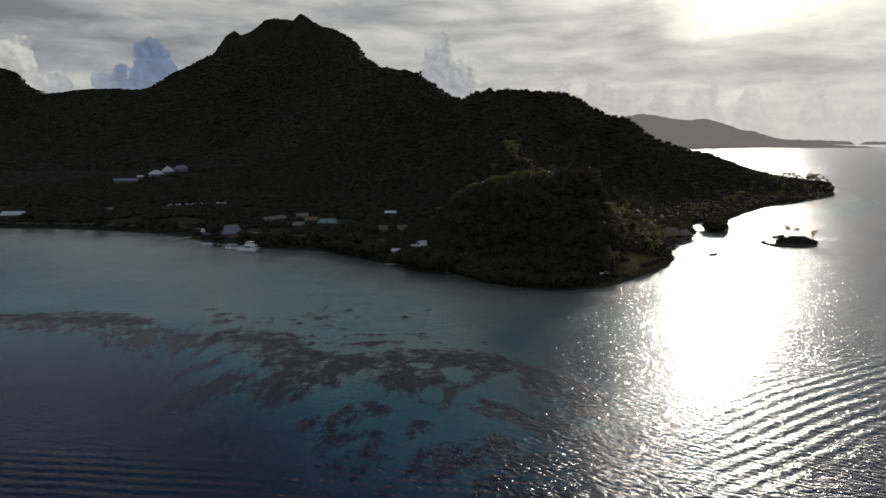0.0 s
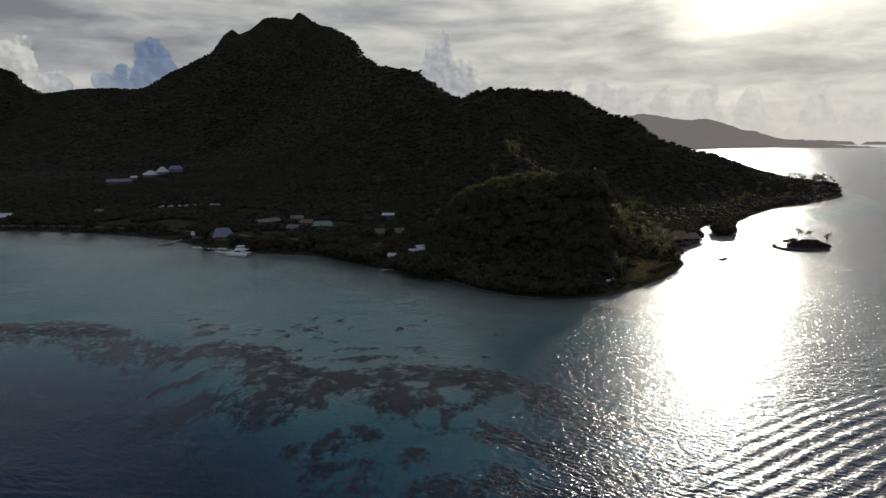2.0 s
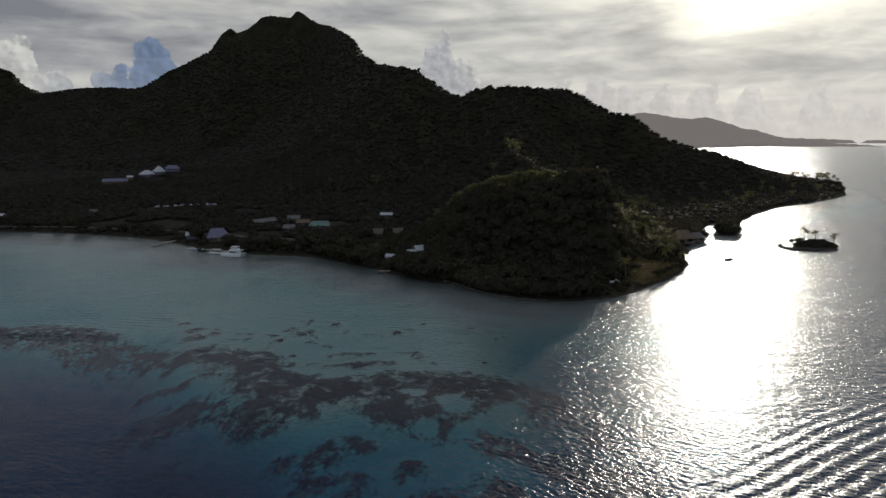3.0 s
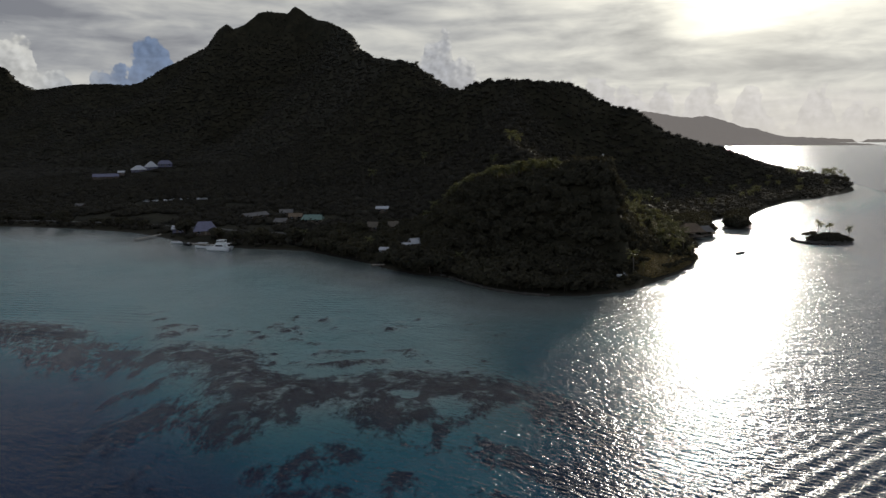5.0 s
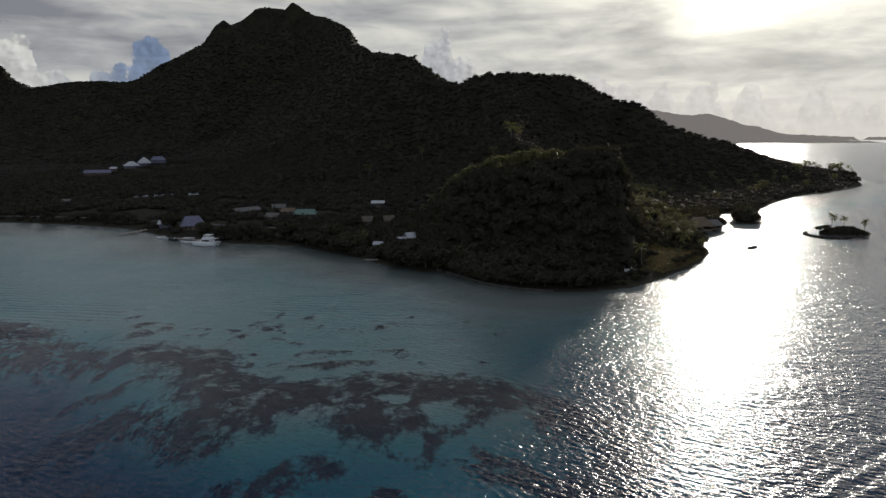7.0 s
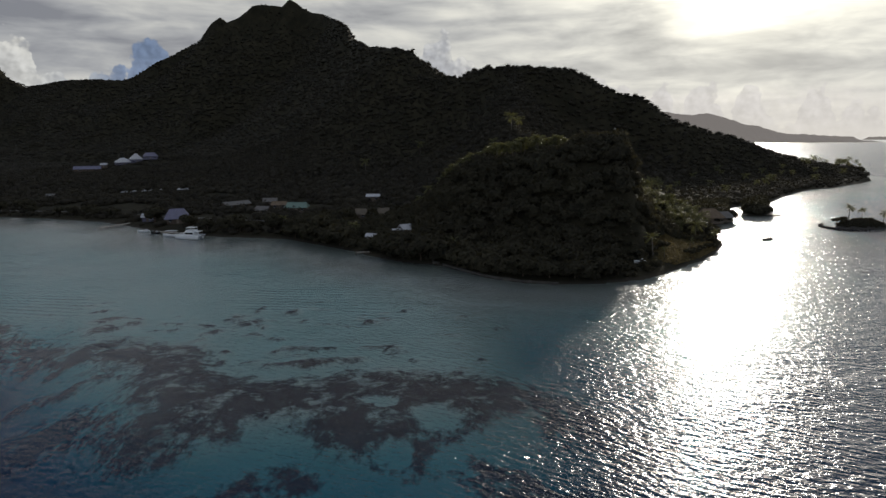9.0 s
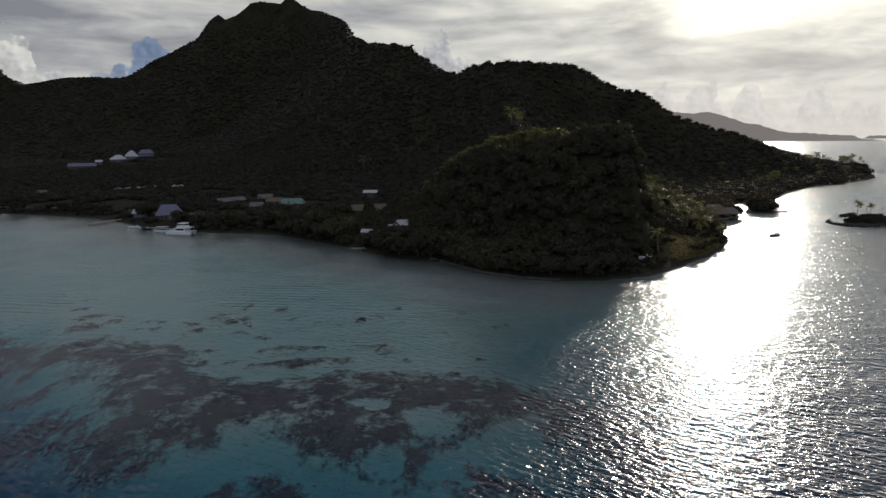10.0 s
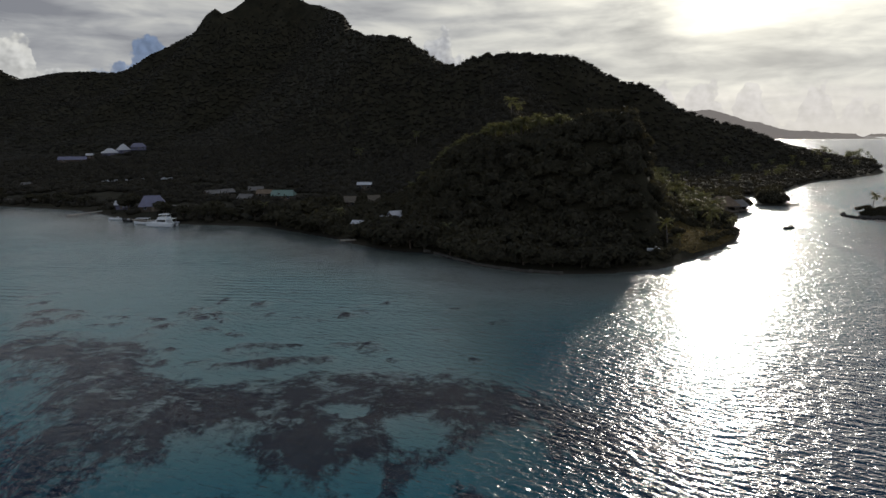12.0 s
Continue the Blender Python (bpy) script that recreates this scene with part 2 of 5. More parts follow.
def water_material():
    m, nt = material("lagoon_water")
    pos = nposition(nt)
    px, py, pz = nsplit(nt, pos)
    chop = nnoise(nt, nscaled(nt, turned(nt, pos, 28), (0.45, 1.0, 1.0)), 1.2, 2.0, 0.55, 0.10)
    ripple = nnoise(nt, nscaled(nt, turned(nt, pos, -14), (0.6, 1.0, 1.0)), 3.4, 2.0, 0.5, 0.3)
    swell = nnoise(nt, nscaled(nt, pos, (0.6, 1.0, 1.0)), 0.13, 2.0, 0.5)
    gust = nnoise(nt, nscaled(nt, pos, (0.5, 1.0, 1.0)), 0.016, 3.0, 0.55)
    # wind reaches the open water past the point, the bay under the mountain lies in its lee
    open_side = nstep(nt, nmath(nt, "ADD", nmath(nt, "ADD", px, nmath(nt, "MULTIPLY", py, -0.30)), nmath(nt, "MULTIPLY", gust, 50.0)), -95.0, 10.0)
    rough_water = nmath(nt, "ADD", nmath(nt, "MULTIPLY", open_side, 0.70), nmath(nt, "ADD", 0.38, nmath(nt, "MULTIPLY", gust, 0.42)))
    h = nmath(nt, "ADD", nmath(nt, "MULTIPLY", chop, 0.46), nmath(nt, "ADD", nmath(nt, "MULTIPLY", swell, 0.5), nmath(nt, "MULTIPLY", ripple, 0.05)))
    h = nmath(nt, "MULTIPLY", h, rough_water)
    # the spreading wake of a boat that has passed
    lean = nmath(nt, "ADD", nmath(nt, "MULTIPLY", px, -0.50), nmath(nt, "MULTIPLY", py, 0.87))
    bend = nmath(nt, "ADD", lean, nmath(nt, "MULTIPLY", nnoise(nt, pos, 0.03, 2.0), 4.0))
    train = nmath(nt, "SINE", nmath(nt, "MULTIPLY", bend, 2.2))
    near = nmath(nt, "MULTIPLY", nstep(nt, bend, 42.0, 52.0), nmath(nt, "SUBTRACT", 1.0, nstep(nt, bend, 66.0, 78.0)))
    near = nmath(nt, "MULTIPLY", near, nstep(nt, px, 5.0, 40.0))
    h = nmath(nt, "ADD", h, nmath(nt, "MULTIPLY", nmath(nt, "MULTIPLY", train, near), 0.085))
    flow = nmath(nt, "ADD", nmath(nt, "ADD", py, nmath(nt, "MULTIPLY", px, 0.07)), nmath(nt, "MULTIPLY", nnoise(nt, pos, 0.02, 2.0), 6.0))
    second = nmath(nt, "SINE", nmath(nt, "MULTIPLY", flow, 2.6))
    where2 = nmath(nt, "MULTIPLY", nmath(nt, "SUBTRACT", 1.0, nstep(nt, flow, 84.0, 98.0)), nmath(nt, "SUBTRACT", 1.0, nstep(nt, px, 5.0, 40.0)))
    h = nmath(nt, "ADD", h, nmath(nt, "MULTIPLY", nmath(nt, "MULTIPLY", second, where2), 0.085))
    where3 = nmath(nt, "MULTIPLY", nmath(nt, "MULTIPLY", nstep(nt, flow, 163.0, 166.0), nmath(nt, "SUBTRACT", 1.0, nstep(nt, flow, 168.0, 172.0))), nmath(nt, "SUBTRACT", 1.0, nstep(nt, px, -95.0, -72.0)))
    h = nmath(nt, "ADD", h, nmath(nt, "MULTIPLY", nmath(nt, "MULTIPLY", second, where3), 0.07))
    # faint ripple trains on the sheltered bay
    calm = nmath(nt, "MULTIPLY", nmath(nt, "SUBTRACT", 1.0, open_side), nstep(nt, nnoise(nt, nscaled(nt, pos, (0.6, 1.0, 1.0)), 0.035, 2.0, 0.5), 0.42, 0.62))
    calm = nmath(nt, "MULTIPLY", calm, nmath(nt, "MULTIPLY", nstep(nt, py, 140.0, 165.0), nmath(nt, "SUBTRACT", 1.0, nstep(nt, py, 225.0, 270.0))))
    h = nmath(nt, "ADD", h, nmath(nt, "MULTIPLY", nmath(nt, "MULTIPLY", second, calm), 0.05))
    normal = nbump(nt, h, 1.0, 0.90)
    g = nt.nodes.new("ShaderNodeBsdfGlossy")
    g.distribution = "BECKMANN"
    put(nt, {"Color": (0.96, 0.97, 1.0, 1), "Roughness": nmath(nt, "ADD", 0.18, nmath(nt, "MULTIPLY", open_side, 0.03)), "Normal": normal}, g)
    g2 = nt.nodes.new("ShaderNodeBsdfGlossy")
    put(nt, {"Color": (0.96, 0.97, 1.0, 1), "Roughness": nmath(nt, "ADD", 0.23, nmath(nt, "MULTIPLY", open_side, 0.06)), "Normal": normal}, g2)
    sheen = nt.nodes.new("ShaderNodeMixShader")
    put(nt, {0: 0.32, 1: g.outputs[0], 2: g2.outputs[0]}, sheen)
    t = nt.nodes.new("ShaderNodeBsdfTransparent")
    put(nt, {"Color": (0.93, 0.97, 0.98, 1)}, t)
    f = nt.nodes.new("ShaderNodeFresnel")
    put(nt, {"IOR": 1.28, "Normal": normal}, f)
    # light scattered back by the water itself
    murk = nt.nodes.new("ShaderNodeBsdfDiffuse")
    put(nt, {"Color": (0.010, 0.025, 0.056, 1), "Normal": normal}, murk)
    body = nt.nodes.new("ShaderNodeMixShader")
    put(nt, {0: 0.16, 1: t.outputs[0], 2: murk.outputs[0]}, body)
    mix = nt.nodes.new("ShaderNodeMixShader")
    put(nt, {0: f.outputs[0], 1: body.outputs[0], 2: sheen.outputs[0]}, mix)
    finish(nt, mix.outputs[0])
    return m


def ground_material():
    """Grassy soil on land; under water sand and coral, the water's dimming put into their colour."""
    m, nt = material("island_ground")
    pos = nposition(nt)
    px, py, pz = nsplit(nt, pos)
    reef = nt.nodes.new("ShaderNodeAttribute")
    reef.attribute_name = "reef"
    lumps = nnoise(nt, nscaled(nt, pos, (1, 1, 0.2)), 0.20, 7.0, 0.70, 0.1)
    grain = nnoise(nt, pos, 0.9, 5.0, 0.65)
    r = nmath(nt, "ADD", reef.outputs["Fac"], nmath(nt, "MULTIPLY", nmath(nt, "SUBTRACT", lumps, 0.5), 1.7))
    r = nmath(nt, "ADD", r, nmath(nt, "MULTIPLY", nmath(nt, "SUBTRACT", grain, 0.5), 1.1))
    holes = nstep(nt, nnoise(nt, nscaled(nt, pos, (0.7, 1, 0.2)), 0.26, 7.0, 0.72, 0.1), 0.50, 0.66)
    is_reef = nmath(nt, "MULTIPLY", nstep(nt, r, 0.28, 0.74), nmath(nt, "SUBTRACT", 1.0, nmath(nt, "MULTIPLY", holes, 0.85)))
    sand = nmix(nt, nnoise(nt, pos, 0.05, 4.0), (0.66, 0.65, 0.57, 1), (0.78, 0.77, 0.70, 1))
    patchy = nmath(nt, "ADD", nmath(nt, "MULTIPLY", grain, 0.45), nmath(nt, "MULTIPLY", nnoise(nt, pos, 0.33, 5.0, 0.7, 0.1), 0.75))
    coral = nmix(nt, nstep(nt, patchy, 0.40, 0.85), (0.024, 0.013, 0.013, 1), (0.105, 0.070, 0.064, 1))
    silt = nt.nodes.new("ShaderNodeAttribute")
    silt.attribute_name = "silt"
    sand = nmix(nt, silt.outputs["Fac"], sand, (0.16, 0.145, 0.115, 1))
    bed = nmix(nt, is_reef, sand, coral)
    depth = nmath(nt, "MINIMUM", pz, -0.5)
    # light lost crossing the water twice, slant growing with depth, put into bed colour
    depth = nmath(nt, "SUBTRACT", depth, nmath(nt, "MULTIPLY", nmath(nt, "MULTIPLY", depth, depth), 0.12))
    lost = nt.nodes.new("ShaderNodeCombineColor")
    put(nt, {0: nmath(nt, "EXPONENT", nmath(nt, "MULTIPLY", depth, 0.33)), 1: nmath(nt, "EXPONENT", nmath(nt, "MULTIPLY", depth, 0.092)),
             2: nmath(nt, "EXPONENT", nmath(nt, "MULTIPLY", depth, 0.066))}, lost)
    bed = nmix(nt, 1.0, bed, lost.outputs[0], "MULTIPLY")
    # blue light scattered by deep water, added to the bed colour
    deep_scatter = nmath(nt, "SUBTRACT", 1.0, nmath(nt, "EXPONENT", nmath(nt, "MULTIPLY", depth, 0.10)))
    bed = nmix(nt, 1.0, bed, nmix(nt, 1.0, (0.0005, 0.021, 0.076, 1), nvec_colour(nt, deep_scatter), "MULTIPLY"), "ADD")
    cover = nnoise(nt, pos, 0.05, 6.0, 0.65, 0.3)
    land = nmix(nt, nstep(nt, cover, 0.35, 0.7), (0.020, 0.0190, 0.012, 1), (0.042, 0.038, 0.023, 1))
    land = nmix(nt, nstep(nt, nnoise(nt, pos, 0.5, 5.0, 0.7), 0.52, 0.75), land, (0.055, 0.044, 0.032, 1))
    beach = nstep(nt, nmath(nt, "ADD", pz, nmath(nt, "MULTIPLY", grain, 0.5)), 0.35, 1.1)
    land = nmix(nt, beach, (0.050, 0.044, 0.035, 1), land)
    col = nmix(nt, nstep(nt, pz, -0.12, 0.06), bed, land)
    b = nt.nodes.new("ShaderNodeBsdfPrincipled")
    put(nt, {"Base Color": col, "Roughness": 0.95, "Specular IOR Level": 0.1, "Normal": nbump(nt, nmath(nt, "ADD", lumps, grain), 0.5, 0.5)}, b)
    finish(nt, b.outputs[0])
    return m


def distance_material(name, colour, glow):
    """Land kilometres off; the bright haze before it is put in as emission."""
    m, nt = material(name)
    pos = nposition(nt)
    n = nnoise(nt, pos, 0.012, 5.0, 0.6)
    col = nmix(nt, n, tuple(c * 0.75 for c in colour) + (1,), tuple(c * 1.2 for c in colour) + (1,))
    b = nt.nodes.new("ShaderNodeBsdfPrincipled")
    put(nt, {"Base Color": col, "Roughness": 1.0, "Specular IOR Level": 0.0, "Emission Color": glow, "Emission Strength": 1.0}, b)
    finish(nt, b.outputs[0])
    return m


WATER = water_material()
GROUND = ground_material()
FAR_LAND = distance_material("far_land_haze_glow", (0.06, 0.06, 0.05), (0.155, 0.140, 0.132, 1))
FAR_REEF = distance_material("far_reef_isle_haze_glow", (0.06, 0.06, 0.05), (0.165, 0.148, 0.135, 1))
FOREST = leaf_material("forest_leaves", (0.036, 0.0332, 0.0282), (0.066, 0.0600, 0.0462), 0.20)
BUSH = leaf_material("shore_tree_leaves", (0.040, 0.0375, 0.0300), (0.082, 0.0760, 0.0520), 0.26)
PALM_LEAF = leaf_material("palm_fronds", (0.058, 0.064, 0.028), (0.168, 0.170, 0.090), 0.52, 0.45, 0.5)
BARK = surface("tree_bark", (0.11, 0.085, 0.065), 0.9, grain=9.0)
PALM_BARK = surface("palm_bark", (0.17, 0.145, 0.12), 0.9, grain=7.0)
WHITE = surface("white_painted_metal", (0.50, 0.51, 0.54), 0.45, grain=3.0, spread=0.10)
WHITE_HULL = surface("white_gelcoat", (0.80, 0.82, 0.84), 0.22, grain=1.5, spread=0.05, bump=0.05)
LILAC = surface("blue_painted_metal_roof", (0.15, 0.15, 0.23), 0.5, grain=4.0, spread=0.2)
GREEN_ROOF = surface("pale_green_metal_roof", (0.12, 0.20, 0.17), 0.5, grain=4.0, spread=0.15)
GREY_ROOF = surface("weathered_grey_roof", (0.14, 0.132, 0.125), 0.7, grain=4.0, spread=0.25)
BROWN_ROOF = surface("brown_thatch_roof", (0.17, 0.125, 0.085), 0.95, grain=8.0, spread=0.35, bump=0.8)
THATCH = surface("pale_straw_thatch", (0.16, 0.135, 0.105), 0.95, grain=8.0, spread=0.35, bump=0.8)
TIMBER = surface("brown_stained_timber_wall", (0.13, 0.10, 0.075), 0.85, grain=6.0, spread=0.25)
PLASTER = surface("cream_plaster_wall", (0.46, 0.43, 0.38), 0.85, grain=5.0, spread=0.15)
WOOD = surface("weathered_boards", (0.22, 0.18, 0.14), 0.85, grain=7.0, spread=0.3, pieces=True)
PALE_WOOD = surface("sun_bleached_boards", (0.42, 0.39, 0.34), 0.85, grain=7.0, spread=0.25, pieces=True)
DARK_GLASS = surface("dark_window_glass", (0.015, 0.018, 0.022), 0.08, grain=1.0, spread=0.1, bump=0.0)
RUBBER = surface("black_rubber", (0.02, 0.02, 0.02), 0.85, grain=9.0)
STEEL = surface("stainless_steel", (0.55, 0.56, 0.57), 0.3, 1.0, grain=5.0, spread=0.08)
ROCK = surface("black_basalt_rock", (0.050, 0.045, 0.040), 0.95, grain=2.5, stain=0.4, spread=0.4, bump=0.9, bump_size=0.15)
STONE = surface("grey_coral_stone", (0.085, 0.078, 0.07), 0.95, grain=3.0, spread=0.3, bump=0.6, bump_size=0.05, pieces=True)
GRASS = leaf_material("rough_grass", (0.105, 0.086, 0.044), (0.215, 0.172, 0.088), 0.45, 0.1)
ROAD = surface("pale_coral_road", (0.085, 0.08, 0.07), 0.95, grain=3.0, spread=0.25)
CANVAS = surface("grey_canvas_awning", (0.42, 0.44, 0.47), 0.9, grain=9.0, spread=0.12)


# ---------------------------------------------------------------- the shape of the land
def hash2(ix, iy, seed):
    n = (ix.astype(np.int64) * 374761393 + iy.astype(np.int64) * 668265263 + seed * 1442695041) & 0x7FFFFFFF
    n = ((n ^ (n >> 13)) * 1274126177) & 0x7FFFFFFF
    return ((n ^ (n >> 16)) & 0xFFFFFF) / float(0xFFFFFF)


def value_noise(x, y, seed):
    ix, iy = np.floor(x), np.floor(y)
    fx, fy = x - ix, y - iy
    fx, fy = fx * fx * (3 - 2 * fx), fy * fy * (3 - 2 * fy)
    a, b = hash2(ix, iy, seed), hash2(ix + 1, iy, seed)
    c, d = hash2(ix, iy + 1, seed), hash2(ix + 1, iy + 1, seed)
    return (a * (1 - fx) + b * fx) * (1 - fy) + (c * (1 - fx) + d * fx) * fy


def fbm(x, y, size, octaves=4, seed=1):
    """Fractal noise about 0, within about -1 to 1."""
    total, amp, norm = 0.0, 1.0, 0.0
    for k in range(octaves):
        total = total + amp * (2 * value_noise(x / size * 2 ** k + 17.3 * k, y / size * 2 ** k - 9.1 * k, seed + k) - 1)
        norm += amp
        amp *= 0.5
    return total / norm


def smooth(v, low, high):
    t = np.clip((v - low) / (high - low), 0, 1)
    return t * t * (3 - 2 * t)


SHORE = [(-600, 402), (-400, 374), (-273, 357), (-234, 356), (-200, 349), (-159, 336), (-138, 320), (-113, 301), (-92, 293), (-58, 286), (-45, 275),
         (-29, 261), (-17, 248), (-7, 240.5), (4, 236.5), (10, 228.5), (17, 220), (26, 214), (37, 211), (49, 213), (60, 217), (70, 225.5), (80, 236), (88, 244), (98, 257), (107, 273),
         (111, 297), (116, 320), (130, 326), (139, 336), (143, 352), (150, 371), (161, 389), (173, 402), (171, 390), (160, 369), (153, 358), (155, 353),
         (162, 352), (168, 356), (171, 366), (179, 385), (190, 408), (221, 450), (234, 466), (266, 501)]
SHORE += [(294, 518), (336, 554), (372, 592), (404, 650), (416, 690), (392, 745), (300, 1000), (200, 1800), (-600, 2300), (-2200, 2200), (-2600, 1200), (-1400, 560)]
# crests of the ridges: x, y, height
CREST_WEST = [(-1700, 1700, 422), (-1228, 1510, 238), (-1118, 1500, 214), (-1085, 1500, 209), (-1053, 1500, 198), (-1044, 1500, 182), (-1035, 1500, 168), (-1006, 1495, 158),
              (-975, 1490, 148), (-863, 1400, 149), (-771, 1310, 146), (-716, 1300, 147), (-657, 1300, 144), (-633, 1300, 150), (-620, 1300, 156)]
CREST = [(-620, 1300, 157), (-601, 1300, 168), (-583, 1300, 179), (-546, 1300, 194), (-529, 1300, 203), (-510, 1300, 211), (-486, 1297, 219), (-477, 1295, 233), (-460, 1290, 253), (-444, 1285, 260),
         (-429, 1281, 250), (-410, 1280, 257), (-392, 1288, 272), (-382, 1297, 284), (-368, 1304, 287), (-347, 1310, 286), (-329, 1313, 285), (-321, 1316, 293), (-316, 1318, 300), (-304, 1321, 293),
         (-290, 1317, 282), (-269, 1298, 271), (-245, 1268, 263), (-216, 1226, 246), (-173, 1064, 212), (-142, 940, 184), (-134, 895, 158), (-120, 884, 158), (-97, 800, 141)]
CREST_EAST = [(-97, 800, 139), (-78, 752, 134), (-61, 712, 127), (-51, 704, 126), (-39, 697, 121), (-34, 694, 110), (-28, 690, 99), (-14, 690, 96), (-3, 684, 93), (2, 656, 90),
              (15, 652, 90), (28, 644, 95), (48, 632, 96), (58, 624, 97), (75, 618, 96), (90, 616, 95), (110, 620, 94), (129, 632, 90), (148, 628, 78), (158, 620, 73), (171, 608, 71),
              (182, 608, 63), (197, 604, 53), (209, 604, 48), (220, 604, 45), (235, 608, 40), (262, 618, 35), (310, 632, 20), (345, 645, 11)]
SPUR = [(62, 622, 92), (52, 500, 60), (42, 425, 40), (55, 350, 30), (60, 300, 29)]
KNOB = [(0, 332, 18), (13, 313, 22), (25, 288, 27), (44, 284, 30.5), (63, 274, 35), (69, 269, 34)]


def near_crest(x, y, crest):
    """For each segment the distance from it and its height there."""
    for (ax, ay, az), (bx, by, bz) in zip(crest, crest[1:]):
        ux, uy = bx - ax, by - ay
        t = np.clip(((x - ax) * ux + (y - ay) * uy) / (ux * ux + uy * uy), 0, 1)
        yield np.hypot(x - ax - t * ux, y - ay - t * uy), az + t * (bz - az)


def shore_distance(x, y):
    """Metres from the waterline: above 0 on land."""
    best, inside = np.full(np.shape(x), 1e9), np.zeros(np.shape(x), bool)
    for (ax, ay), (bx, by) in zip(SHORE, SHORE[1:] + SHORE[:1]):
        ux, uy = bx - ax, by - ay
        t = np.clip(((x - ax) * ux + (y - ay) * uy) / (ux * ux + uy * uy), 0, 1)
        best = np.minimum(best, np.hypot(x - ax - t * ux, y - ay - t * uy))
        cross = (ay > y) != (by > y)
        inside ^= cross & (x < ax + (y - ay) / (by - ay if by != ay else 1e-9) * ux)
    return np.where(inside, best, -best)


# under water: coral banks as crooked lines of x, y and half width, and single heads
REEF_LINES = [[(-150, 181, 5), (-126, 183, 6), (-106, 178, 6), (-90, 170, 5), (-75, 163, 4), (-60, 161, 5.5), (-48, 157, 6), (-41, 150, 6.5), (-36, 141, 7.5), (-29, 138.5, 6), (-18, 139.5, 6), (-6, 141, 7), (10, 143, 7), (28, 142, 8), (50, 138, 8)],
              [(-40, 133, 5), (-36, 129, 4), (-28, 130, 3)], [(-76, 138, 3.5), (-60, 137, 4), (-48, 136, 4)], [(-74, 149, 1.6), (-56, 149, 2)],
              [(-9, 131, 4), (0, 132, 4.5), (10, 126, 4.5), (22, 122, 5), (36, 118, 8)], [(-28, 154, 1.6), (-20, 155.5, 2.4), (-12, 156.5, 2)]]
REEF_LINES += [[(-24, 107, 4), (-8, 102, 4), (6, 104, 3.5), (14, 109, 4), (26, 103, 6), (44, 100, 10)], [(12, 96, 4), (30, 92, 9)], [(-60, 124, 4), (-48, 121, 4)]]
REEF_HEADS = [(-23.5, 116, 3.2), (-19, 118.5, 3.4), (-14, 122, 3), (-3.2, 114.8, 3.2), (-29.7, 118.3, 2), (-22, 110.4, 3.8), (-13, 110.5, 3.2), (-37, 110.5, 3.8), (9.5, 121, 3.6),
              (-37, 160, 1.1), (-34, 156.5, 1.0), (-45, 174, 1.3), (-52, 178, 1.3), (-68, 175, 2.6), (-62, 177, 1.8), (-70, 182, 2.2)]
# pools of clear sand within the coral: x, y, radius
REEF_POOLS = [(-2.4, 139.6, 2), (6.5, 137, 3), (-1, 129, 2.2), (7, 127.5, 2.6), (14, 131, 2.8), (18, 134.5, 2.2), (4, 118, 4), (16, 116, 4), (24, 111.5, 4), (-61, 156.5, 2.5), (-73, 159, 3), (20.5, 128, 2.5)]


